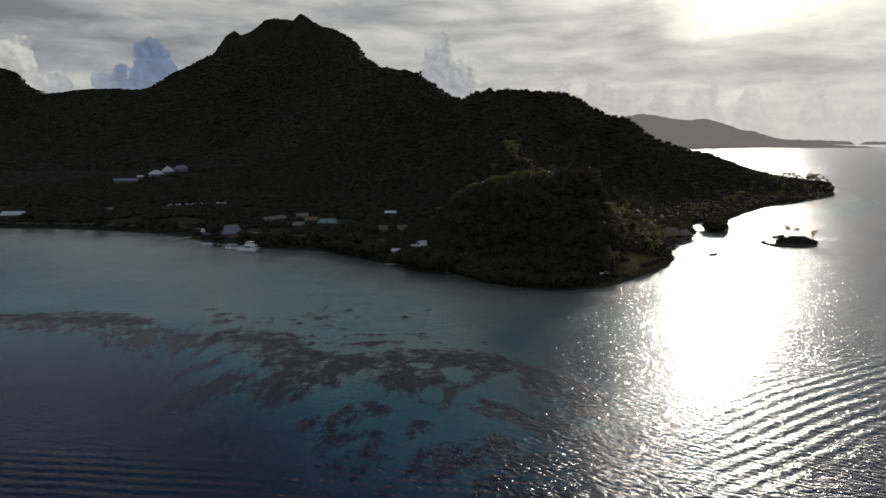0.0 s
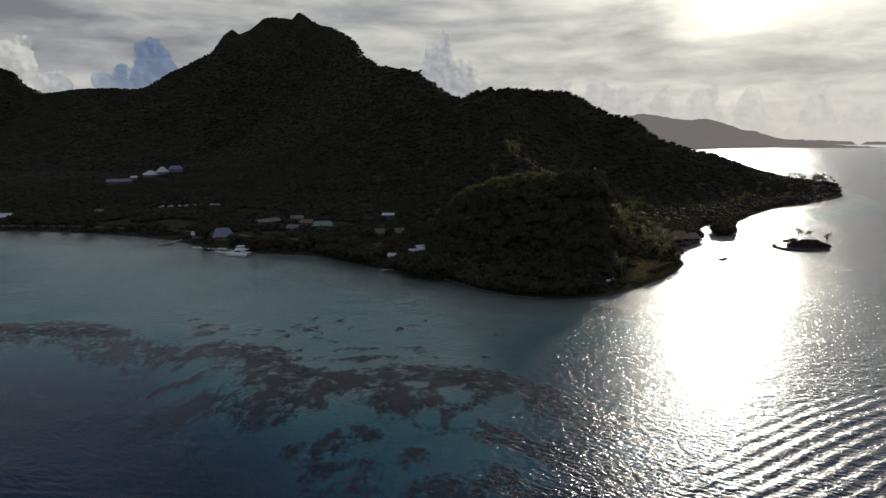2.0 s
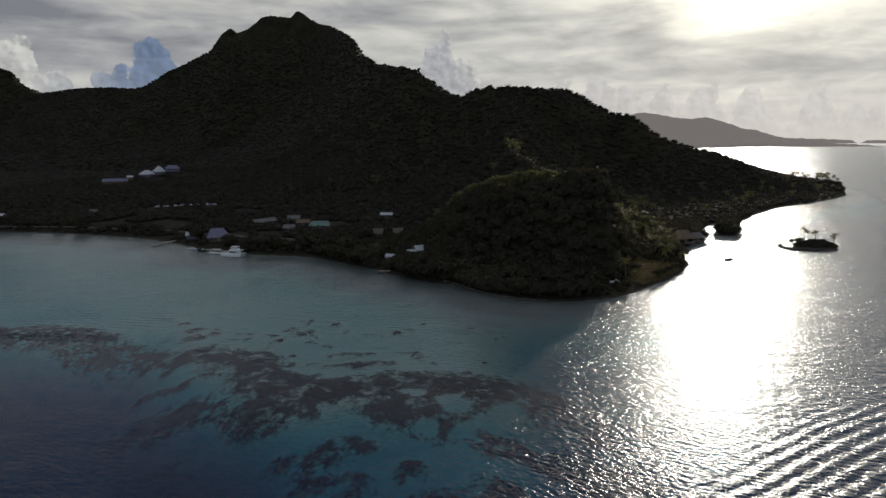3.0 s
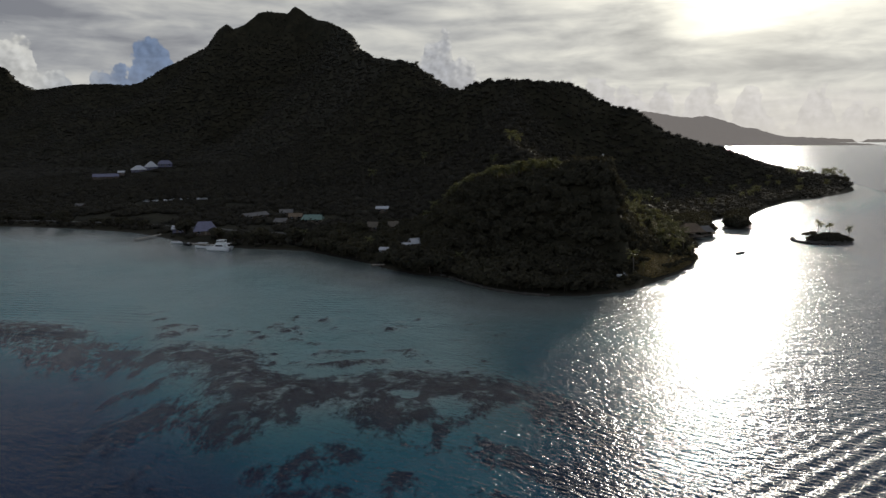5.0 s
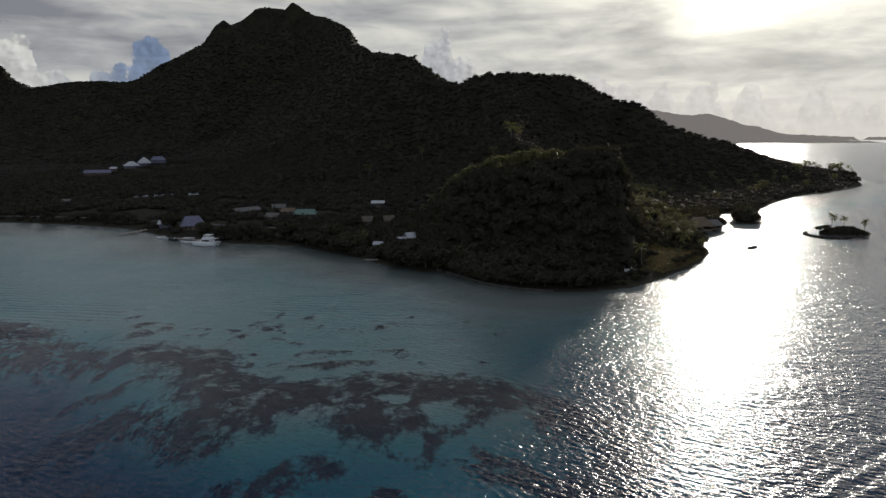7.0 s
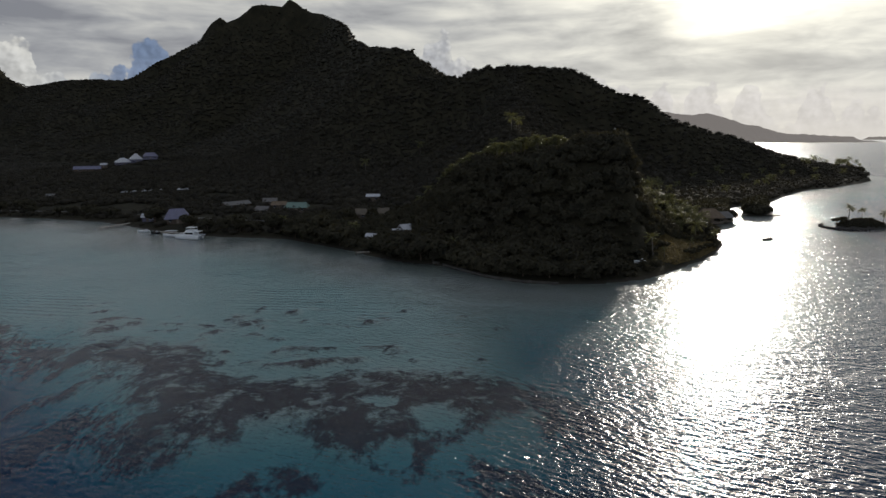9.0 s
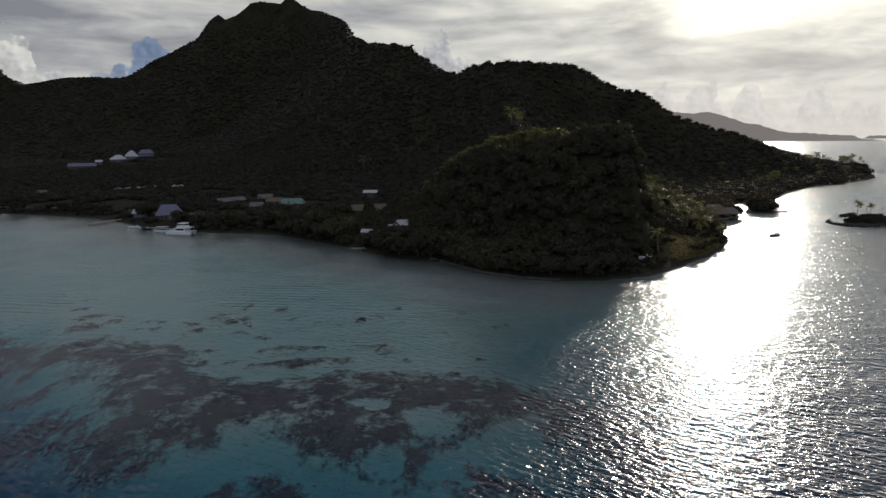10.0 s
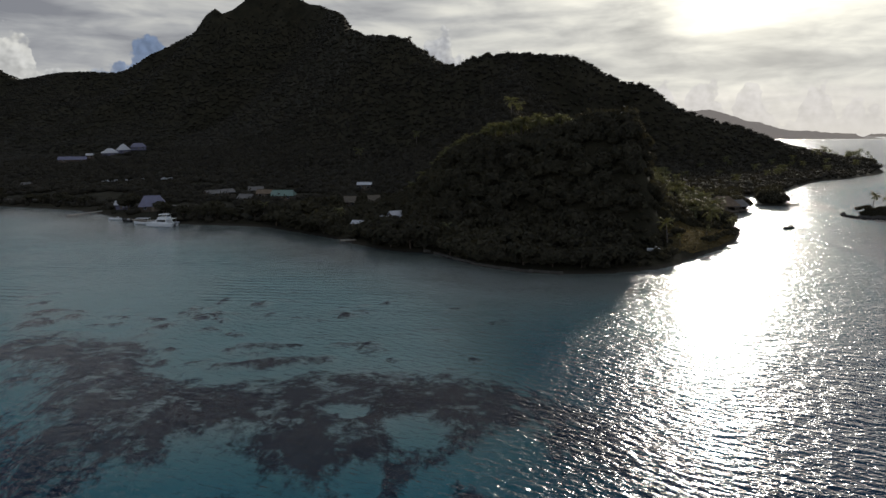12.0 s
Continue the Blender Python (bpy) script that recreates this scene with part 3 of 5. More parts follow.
def land_height(x, y):
    d = shore_distance(x, y)
    wob = 1 + 0.38 * fbm(x, y, 170, 4, 11)
    rise, tight = np.zeros(np.shape(x)), np.full(np.shape(x), 1e9)
    for crest in (CREST_WEST, CREST, CREST_EAST, SPUR):
        for dist, top in near_crest(x, y, crest):
            worn = 2.0 + 5.0 * smooth(-x, 170, 260)
            dist = np.sqrt(dist * dist + worn * worn) - worn          # worn, rounded crests
            q = dist * wob / (0.85 * top + 36)
            blade = 26 * smooth(top, 110, 220) * (1 - np.exp(-dist / 16))
            rise = np.maximum(rise, top * np.exp(-q - 0.32 * q * q) - blade)
            tight = np.minimum(tight, dist)
    basin = 1 - 0.62 * np.exp(-((x + 300) / 150) ** 2 - ((y - 610) / 150) ** 2)
    low_side = smooth(x - 0.10 * (y - 275), 72, 93) * (1 - smooth(y, 305, 350))
    rise = rise * basin * (1 - 0.85 * low_side)
    fade = 1 - (1 - smooth(d, 15, 380)) * (1 - np.exp(-(tight / 48) ** 2))
    hill = np.zeros(np.shape(x))
    for dist, top in near_crest(x, y, KNOB):
        hill = np.maximum(hill, top * np.exp(-(dist * (1 + 0.12 * fbm(x, y, 40, 3, 5)) / 30.0) ** 2.6))
    hill = hill * smooth(d, 2.0, 24) * (1 - 0.96 * smooth(x - 0.10 * (y - 275), 66, 79)) * smooth(x, -18, 14)
    land = 0.25 + 0.9 * smooth(d, 0, 3) + 0.018 * np.clip(d, 0, 300)
    land = np.maximum(land + rise * fade, land + hill)
    land = land + 6.5 * np.exp(-((x + 296) / 34) ** 2 - ((y - 660) / 30) ** 2)        # the terrace of the villas
    land = land + (2.2 + 0.03 * rise) * fbm(x, y, 55, 5, 23) * smooth(d, 8, 70) * (1 - 0.85 * np.exp(-(tight / 24) ** 2))
    # the lagoon floor: a shelf of sand, a pool beyond the coral, then the deep
    out = -d
    shelf = -0.25 - 1.25 * smooth(out, 0, 45) + 0.3 * fbm(x, y, 26, 3, 31) - 1.8 * smooth(-x - 0.3 * (y - 150), 62, 130) * smooth(out, 30, 120)
    pool = smooth(138 - y + 0.10 * x + 9 * fbm(x, y, 40, 3, 41), 0, 22)
    deep_line = 101 + np.clip(-x - 25, 0, 54) * 1.1 - np.clip(x + 25, 0, 90) * 0.32
    deep = smooth(deep_line - y + 5 * fbm(x, y, 38, 2, 43), -32, 26) ** 1.4
    outer = np.maximum(smooth(np.hypot(x, y - 180), 190, 420) * (x > 40), smooth(-x - 0.4 * (y - 170), 130, 300) * 0.6) * smooth(out, 20, 90)
    bed = shelf - 4.3 * pool - 9.0 * smooth(x, 8, 46) * smooth(out, 10, 60) - 15 * np.maximum(deep, outer)
    return np.where(d > 0, land, bed), d


def reef_cover(x, y):
    wx, wy = x + 5.0 * fbm(x, y, 12, 5, 51), y + 3.8 * fbm(x, y, 9, 5, 57)
    cover = np.zeros(np.shape(x))
    for line in REEF_LINES:
        for dist, half in near_crest(wx, wy, line):
            cover = np.maximum(cover, np.clip(1.16 - 0.58 * dist / half, 0, 1) * np.clip(0.62 + half / 14, 0, 1))
    for hx, hy, r in REEF_HEADS:
        cover = np.maximum(cover, np.clip(1.1 - 0.65 * np.hypot((wx - hx) * 0.8, wy - hy) / r, 0, 1))
    for hx, hy, r in REEF_POOLS:
        cover = cover * smooth(np.hypot((wx - hx) * 0.75, wy - hy) / r, 0.55, 1.3)
    cover = cover * (1 - 0.8 * smooth(x, 30, 60)) * (1 - 0.6 * smooth(-x - 2.0 * (y - 130), 40, 80))
    # scattered small patches on the sand
    weed = np.maximum(np.exp(-((x + 36) / 16) ** 2 - ((y - 178) / 12) ** 2), np.maximum(0.8 * np.exp(-((x + 66) / 14) ** 2 - ((y - 177) / 8) ** 2), 0.9 * np.exp(-((x + 10) / 16) ** 2 - ((y - 160) / 9) ** 2)))
    spots = smooth(fbm(x * 0.6, y, 2.6, 3, 61) + 0.42 * weed, 0.30, 0.62) * smooth(-y, -212, -190) * smooth(y, 140, 150) * (1 - smooth(x, 10, 30)) * smooth(x, -110, -80)
    spots = np.maximum(spots, 0.45 * weed * smooth(fbm(x, y, 7, 3, 63), -0.35, 0.35))
    return np.maximum(cover, 0.58 * spots)


def lines(*runs):
    """Grid lines: runs of (start, end, step)."""
    return np.concatenate([np.arange(a, b, s) for a, b, s in runs])


def grid_mesh(name, xs, ys, zs):
    nx, ny = len(xs), len(ys)
    gx, gy = np.meshgrid(xs, ys)
    verts = np.stack([gx.ravel(), gy.ravel(), zs.ravel()], 1)
    i = (np.arange(ny - 1)[:, None] * nx + np.arange(nx - 1)[None]).ravel()
    faces = np.stack([i, i + 1, i + nx + 1, i + nx], 1)
    return array_mesh(name, verts, faces)


def array_mesh(name, verts, faces, flat=False):
    me = bpy.data.meshes.new(name)
    k = faces.shape[1]
    me.vertices.add(len(verts))
    me.vertices.foreach_set("co", np.ascontiguousarray(verts, np.float32).ravel())
    me.loops.add(faces.size)
    me.loops.foreach_set("vertex_index", np.ascontiguousarray(faces, np.int32).ravel())
    me.polygons.add(len(faces))
    me.polygons.foreach_set("loop_start", np.arange(len(faces), dtype=np.int32) * k)
    me.polygons.foreach_set("use_smooth", np.full(len(faces), not flat))
    me.update(calc_edges=True)
    me.validate()
    return me


def build_ground():
    xs = lines((-9000, -1400, 380), (-1400, -620, 14), (-620, -150, 5), (-150, 125, 1.3), (125, 460, 4.5), (460, 900, 40), (900, 9001, 450))
    ys = lines((-3000, 30, 150), (30, 70, 5), (70, 200, 1.3), (200, 400, 2.2), (400, 720, 5), (720, 1250, 11), (1250, 1330, 5), (1330, 1500, 17), (1500, 2400, 45), (2400, 9001, 330))
    gx, gy = np.meshgrid(xs, ys)
    z, d = land_height(gx, gy)
    cover = reef_cover(gx, gy) * smooth(-d, 14, 34) * smooth(-(gx + 0.4 * gy), -170, -130)
    z = z + np.where(d < -3, cover * (0.9 + 0.7 * fbm(gx, gy, 5, 3, 71)), 0)
    z = np.where(d < 0, np.minimum(z, np.where(cover > 0.2, -0.7, -0.2)), z)
    me = grid_mesh("ground", xs, ys, z)
    me.attributes.new("reef", "FLOAT", "POINT").data.foreach_set("value", np.ascontiguousarray(cover.ravel(), np.float32))
    silt = (1 - smooth(-d + 12 * fbm(gx, gy, 30, 3, 83), 6, 40)) * (d < 0) * 0.7
    silt = np.maximum(silt, 0.5 * smooth(gx + 0.12 * (gy - 150) + 9 * fbm(gx, gy, 24, 4, 87), 0, 26) * (d < 0))
    me.attributes.new("silt", "FLOAT", "POINT").data.foreach_set("value", np.ascontiguousarray(silt.ravel(), np.float32))
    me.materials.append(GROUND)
    tagged(new("ground", me), "mountainous green island ground sloping under a coral lagoon", "ground", kind="structure")


def build_sea():
    xs = lines((-12000, 12001, 1000))
    ys = lines((-6000, 14001, 1000))
    me = grid_mesh("water", xs, ys, np.zeros((len(ys), len(xs))))
    me.materials.append(WATER)
    sea = new("water", me)
    tagged(sea, "rippled lagoon water, clear over sand and coral", "water", kind="structure")


build_ground()
build_sea()


def ground_at(x, y):
    return float(land_height(np.array([float(x)]), np.array([float(y)]))[0][0])


# ---------------------------------------------------------------- islands kilometres off
def far_island(name, crest, half, wave, material_used, label):
    """A long low island: a tent of slopes under a crest line, with a shore at the water."""
    steps, rows = 260, 13
    path = np.array(crest, float)
    s = np.linspace(0, len(path) - 1, steps)
    cx, cy, cz = (np.interp(s, np.arange(len(path)), path[:, k]) for k in range(3))
    v = np.linspace(-1, 1, rows)
    shape = (1 - np.abs(v)) ** 1.15
    off = v[None] * half * (0.55 + 0.45 * np.clip(cz / cz.max(), 0, 1))[:, None]
    x = cx[:, None] + 0 * off
    y = cy[:, None] + off
    n = fbm(x, y, wave, 5, 91)
    z = cz[:, None] * shape[None] * (1 + 0.22 * n * (1 - shape[None])) + cz[:, None] * 0.07 * n + 5.5 * fbm(x * 1.0, y * 0.0, 26, 4, 97) * shape[None] - 0.8 * (np.abs(v)[None] > 0.99)
    z = np.where(np.abs(v)[None] > 0.99, -1.0, np.maximum(z, 0.5))
    z[0], z[-1] = -1, -1
    i = (np.arange(steps - 1)[:, None] * rows + np.arange(rows - 1)[None]).ravel()
    me = array_mesh(name, np.stack([x.ravel(), y.ravel(), z.ravel()], 1), np.stack([i, i + rows, i + rows + 1, i + 1], 1))
    me.materials.append(material_used)
    return tagged(new(name, me), label, "island", kind="structure")


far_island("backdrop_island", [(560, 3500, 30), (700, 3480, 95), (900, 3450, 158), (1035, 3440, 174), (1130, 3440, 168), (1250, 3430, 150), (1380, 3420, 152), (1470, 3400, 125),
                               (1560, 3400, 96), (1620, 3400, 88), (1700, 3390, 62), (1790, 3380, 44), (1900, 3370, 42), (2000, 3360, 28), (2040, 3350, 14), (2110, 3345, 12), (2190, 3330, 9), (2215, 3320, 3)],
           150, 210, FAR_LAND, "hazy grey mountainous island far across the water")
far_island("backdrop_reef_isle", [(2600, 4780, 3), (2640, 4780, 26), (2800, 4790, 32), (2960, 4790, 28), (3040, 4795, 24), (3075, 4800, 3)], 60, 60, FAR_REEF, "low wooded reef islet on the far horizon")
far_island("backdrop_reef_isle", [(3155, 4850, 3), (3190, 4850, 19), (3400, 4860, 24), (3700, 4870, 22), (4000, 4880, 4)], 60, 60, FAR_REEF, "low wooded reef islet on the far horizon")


# ---------------------------------------------------------------- forest
def ico(level):
    bm = bmesh.new()
    bmesh.ops.create_icosphere(bm, subdivisions=level, radius=1.0)
    v = np.array([p.co[:] for p in bm.verts])
    f = np.array([[p.index for p in face.verts] for face in bm.faces])
    bm.free()
    return v, f


def crown_shape(level, cards, seed, card_size=0.34):
    """One tree crown of unit size: a lumpy core with leaf sprays standing off it. All triangles."""
    rng = np.random.default_rng(seed)
    v, f = ico(level)
    lump = 1 + 0.55 * fbm(v[:, 0] * 3 + v[:, 2] * 2, v[:, 1] * 3 - v[:, 2], 1.3, 3, seed)
    v = v * lump[:, None] * (0.78 if cards else 1.0)
    v[:, 2] *= 0.72
    if cards:
        way = rng.normal(size=(cards, 3))
        way[:, 2] = np.abs(way[:, 2]) * 0.9 - 0.25
        way /= np.linalg.norm(way, axis=1)[:, None]
        mid = way * rng.uniform(0.75, 1.15, (cards, 1)) * (1, 1, 0.74)
        a = rng.normal(size=(cards, 3))
        a /= np.linalg.norm(a, axis=1)[:, None]
        b = np.cross(a, way) + 0.3 * rng.normal(size=(cards, 3))
        size = card_size * rng.uniform(0.5, 1.2, (cards, 1))
        tri = np.stack([mid - a * size, mid + a * size * 0.8 + b * size * 0.3, mid + b * size * 1.2], 1).reshape(-1, 3)
        f = np.concatenate([f, np.arange(3 * cards).reshape(-1, 3) + len(v)])
        v = np.concatenate([v, tri])
    return v, f


def scatter(name, shapes, places, sizes, heights, material_used, label, category, seed):
    """Joins many crowns into one mesh."""
    rng = np.random.default_rng(seed)
    pick = rng.integers(0, len(shapes), len(places))
    turn = rng.uniform(0, 2 * math.pi, len(places))
    vs, fs, base = [], [], 0
    for k, (v, f) in enumerate(shapes):
        at = np.where(pick == k)[0]
        c, s = np.cos(turn[at])[:, None], np.sin(turn[at])[:, None]
        x = (v[None, :, 0] * c - v[None, :, 1] * s) * sizes[at][:, None] + places[at][:, 0:1]
        y = (v[None, :, 0] * s + v[None, :, 1] * c) * sizes[at][:, None] + places[at][:, 1:2]
        z = v[None, :, 2] * heights[at][:, None] + places[at][:, 2:3]
        vs.append(np.stack([x, y, z], -1).reshape(-1, 3))
        fs.append((f[None] + (np.arange(len(at)) * len(v))[:, None, None]).reshape(-1, 3) + base)
        base += len(at) * len(v)
    me = array_mesh(name, np.concatenate(vs), np.concatenate(fs))
    me.materials.append(material_used)
    return tagged(new(name, me), label, category, kind="stuff")


# ground kept open: x, y, radius round houses, yards, jetties and lawns
CLEAR = []


def keep_clear(x, y, r):
    CLEAR.append((x, y, r))


def wood_points(x0, x1, y0, y1, step, seed, shore_gap):
    rng = np.random.default_rng(seed)
    gx, gy = np.meshgrid(np.arange(x0, x1, step), np.arange(y0, y1, step))
    x = gx.ravel() + rng.uniform(-0.5, 0.5, gx.size) * step
    y = gy.ravel() + rng.uniform(-0.5, 0.5, gx.size) * step
    z, d = land_height(x, y)
    keep = d > shore_gap
    for cx, cy, r in CLEAR:
        keep &= np.hypot(x - cx, y - cy) > r
    return x[keep], y[keep], z[keep], d[keep]


# ---------------------------------------------------------------- building blocks
def part(name, bm, material_used, parent=None, label="", smoothed=False):
    """Links a bmesh as one mesh object, under a thing or a part."""
    me = bpy.data.meshes.new(name)
    bmesh.ops.recalc_face_normals(bm, faces=bm.faces)
    bm.to_mesh(me)
    bm.free()
    if smoothed:
        me.polygons.foreach_set("use_smooth", np.full(len(me.polygons), True))
    me.materials.append(material_used)
    ob = new(name, me)
    if parent:
        ob.parent = parent
    return tagged(ob, label)


def thing(name, m, label, category, group=""):
    ob = new(name)
    ob.empty_display_size = 0.5
    ob.matrix_basis = m
    return tagged(ob, label, category, group)


def box(bm, x0, x1, y0, y1, z0, z1, bevel=0.0):
    made = bmesh.ops.create_cube(bm, size=1.0, matrix=Matrix.Translation(((x0 + x1) / 2, (y0 + y1) / 2, (z0 + z1) / 2)) @ Matrix.Diagonal((x1 - x0, y1 - y0, z1 - z0, 1)))
    if bevel:
        bmesh.ops.bevel(bm, geom=list({e for v in made["verts"] for e in v.link_edges}), offset=bevel, segments=2, affect="EDGES")
    return bm


def boxed(x0, x1, y0, y1, z0, z1, bevel=0.0):
    return box(bmesh.new(), x0, x1, y0, y1, z0, z1, bevel)


def tube(bm, points, radii, sides=8):
    """A tapered tube along points."""
    rings = []
    for k, p in enumerate(points):
        a, b = Vector(points[max(k - 1, 0)]), Vector(points[min(k + 1, len(points) - 1)])
        way = (b - a).normalized()
        side = way.cross(Vector((0.31, 0.95, 0.05))).normalized()
        other = way.cross(side)
        rings.append([bm.verts.new(Vector(p) + radii[k] * (math.cos(2 * math.pi * j / sides) * side + math.sin(2 * math.pi * j / sides) * other)) for j in range(sides)])
    for r, s in zip(rings, rings[1:]):
        for j in range(sides):
            bm.faces.new((r[j], r[(j + 1) % sides], s[(j + 1) % sides], s[j]))
    bm.faces.new(rings[0])
    bm.faces.new(rings[-1][::-1])
    return bm


def loft(sections):
    """A closed skin through rings of equal length."""
    bm = bmesh.new()
    rings = [[bm.verts.new(p) for p in s] for s in sections]
    n = len(rings[0])
    for r, s in zip(rings, rings[1:]):
        for j in range(n):
            bm.faces.new((r[j], r[(j + 1) % n], s[(j + 1) % n], s[j]))
    bm.faces.new(rings[0][::-1])
    bm.faces.new(rings[-1])
    return bm


# ---------------------------------------------------------------- palms and trees
def frond(bm, root, turn, rise, length, rng):
    """One palm frond: a rib that leaves at the angle rise and bends down, with hanging leaflets on both sides."""
    out = Vector((math.cos(turn), math.sin(turn), 0))
    side = Vector((-math.sin(turn), math.cos(turn), 0))
    bend, p, points = rng.uniform(1.0, 1.5), Vector(root), [Vector(root)]
    for k in range(8):
        a = rise - bend * ((k + 0.5) / 8) ** 1.3
        p = p + length / 8 * (out * math.cos(a) + Vector((0, 0, math.sin(a))))
        points.append(p.copy())
    for a, b in zip(points, points[1:]):
        w = 0.045
        bm.faces.new([bm.verts.new(q) for q in (a - side * w, a + side * w, b + side * w, b - side * w)])
    for k in range(1, 15):
        t = k / 15
        i = min(int(t * 8), 7)
        p = points[i].lerp(points[i + 1], t * 8 - i)
        along = (points[i + 1] - points[i]).normalized()
        span = length * 0.26 * (0.3 + math.sin(math.pi * (0.12 + 0.80 * t))) * 0.75
        for s in (-1, 1):
            tip = p + side * s * span * 0.62 + along * span * 0.55 - Vector((0, 0, span * rng.uniform(0.35, 0.8)))
            mid = p.lerp(tip, 0.5) + Vector((0, 0, span * 0.08))
            w = along * 0.07 * length / 3.0
            bm.faces.new([bm.verts.new(q) for q in (p - w * 0.6, p + w * 0.6, mid + w, tip, mid - w)])


def build_palm(m, height, lean, fronds, length, seed, label, group):
    rng = random.Random(seed)
    palm = thing("palm_tree", m, label, "palm tree", group)
    bend = [Vector((lean * t * t, 0.25 * lean * math.sin(2.4 * t), height * t)) for t in (0, 0.15, 0.3, 0.5, 0.7, 0.85, 1.0)]
    part("trunk", tube(bmesh.new(), bend, [0.24, 0.18, 0.16, 0.14, 0.13, 0.12, 0.13], 7), PALM_BARK, palm, smoothed=True)
    bm = bmesh.new()
    for k in range(fronds):
        frond(bm, bend[-1], 2 * math.pi * k / fronds + rng.uniform(-0.2, 0.2), rng.choice((-0.25, 0.15, 0.5, 0.85, 1.2)) + rng.uniform(-0.12, 0.12), length * rng.uniform(0.8, 1.1), rng)
    part("crown", bm, PALM_LEAF, palm)
    nuts = bmesh.new()
    for k in range(6):
        a = k * 1.05
        bmesh.ops.create_icosphere(nuts, subdivisions=1, radius=0.14, matrix=Matrix.Translation(bend[-1] + Vector((0.26 * math.cos(a), 0.26 * math.sin(a), -0.22))))
    part("coconuts", nuts, BARK, palm)
    return palm


def build_tree(m, height, spread, seed, label, group):
    """A broad shore tree: trunk, forking limbs and a crown of leaf sprays with gaps."""
    rng = np.random.default_rng(seed)
    tree = thing("tree", m, label, "tree", group)
    top = Vector((0.2, 0.1, height * 0.30))
    part("trunk", tube(bmesh.new(), [Vector((0, 0, -0.3)), Vector((0.1, 0, height * 0.2)), top], [0.30, 0.22, 0.17], 8), BARK, tree, smoothed=True)
    limbs, crown_v, crown_f, base = bmesh.new(), [], [], 0
    for k in range(6):
        a = 2 * math.pi * k / 6 + rng.uniform(-0.3, 0.3)
        far = spread * rng.uniform(0.45, 0.75)
        tip = Vector((far * math.cos(a), far * math.sin(a), height * rng.uniform(0.40, 0.78)))
        tube(limbs, [top, top.lerp(tip, 0.5) + Vector((0, 0, 0.3)), tip], [0.13, 0.09, 0.03], 5)
        v, f = crown_shape(1, 85, seed * 10 + k, 0.40)
        v = v * np.array([spread * 0.52, spread * 0.52, height * 0.30]) + np.array(tip)
        crown_v.append(v)
        crown_f.append(f + base)
        base += len(v)
    part("limbs", limbs, BARK, tree)
    me = array_mesh("crown", np.concatenate(crown_v), np.concatenate(crown_f), flat=True)
    me.materials.append(BUSH)
    new("crown", me).parent = tree
    return tree


def stand(x, y, turn=0.0, size=1.0, sink=0.1, z=None):
    return Matrix.Translation((x, y, (ground_at(x, y) if z is None else z) - sink)) @ Matrix.Rotation(turn, 4, "Z") @ Matrix.Scale(size, 4)


def copy_sized(ob, m):
    """A copy whose size is part of the pose."""
    made = copy_thing(ob, m)
    made.matrix_basis = m
    return made


# ---------------------------------------------------------------- houses
def gable_roof(w, d, eave, ridge, over, thick=0.16, hip=0.0):
    """Two slopes with thickness; the ridge runs along x. hip: how far the ends slope in."""
    bm = bmesh.new()
    X, Y = w / 2 + over, d / 2 + over
    low = eave - over * (ridge - eave) / (d / 2)
    rx = X - hip
    outer = [(-X, -Y, low), (X, -Y, low), (X, Y, low), (-X, Y, low), (-rx, 0, ridge), (rx, 0, ridge)]
    up = [bm.verts.new(p) for p in outer]
    dn = [bm.verts.new((p[0], p[1], p[2] - thick)) for p in outer]
    for s in (up, dn):
        bm.faces.new((s[0], s[1], s[5], s[4]))
        bm.faces.new((s[2], s[3], s[4], s[5]))
        if hip:
            bm.faces.new((s[1], s[2], s[5]))
            bm.faces.new((s[3], s[0], s[4]))
    ring = [(0, 1), (1, 2), (2, 3), (3, 0)] if hip else [(0, 1), (1, 5), (5, 2), (2, 3), (3, 4), (4, 0)]
    for a, b in ring:
        bm.faces.new((up[a], up[b], dn[b], dn[a]))
    return bm


def house_walls(w, d, eave, ridge, gabled):
    bm = bmesh.new()
    X, Y = w / 2, d / 2
    low = [bm.verts.new(p) for p in ((-X, -Y, -0.6), (X, -Y, -0.6), (X, Y, -0.6), (-X, Y, -0.6))]
    top = [bm.verts.new(p) for p in ((-X, -Y, eave - 0.18), (X, -Y, eave - 0.18), (X, Y, eave - 0.18), (-X, Y, eave - 0.18))]
    bm.faces.new((low[0], low[1], top[1], top[0]))
    bm.faces.new((low[2], low[3], top[3], top[2]))
    if gabled:
        a, b = bm.verts.new((X, 0, ridge - 0.2)), bm.verts.new((-X, 0, ridge - 0.2))
        bm.faces.new((low[1], low[2], top[2], a, top[1]))
        bm.faces.new((low[3], low[0], top[0], b, top[3]))
    else:
        bm.faces.new((low[1], low[2], top[2], top[1]))
        bm.faces.new((low[3], low[0], top[0], top[3]))
    bm.faces.new(low[::-1])
    return bm


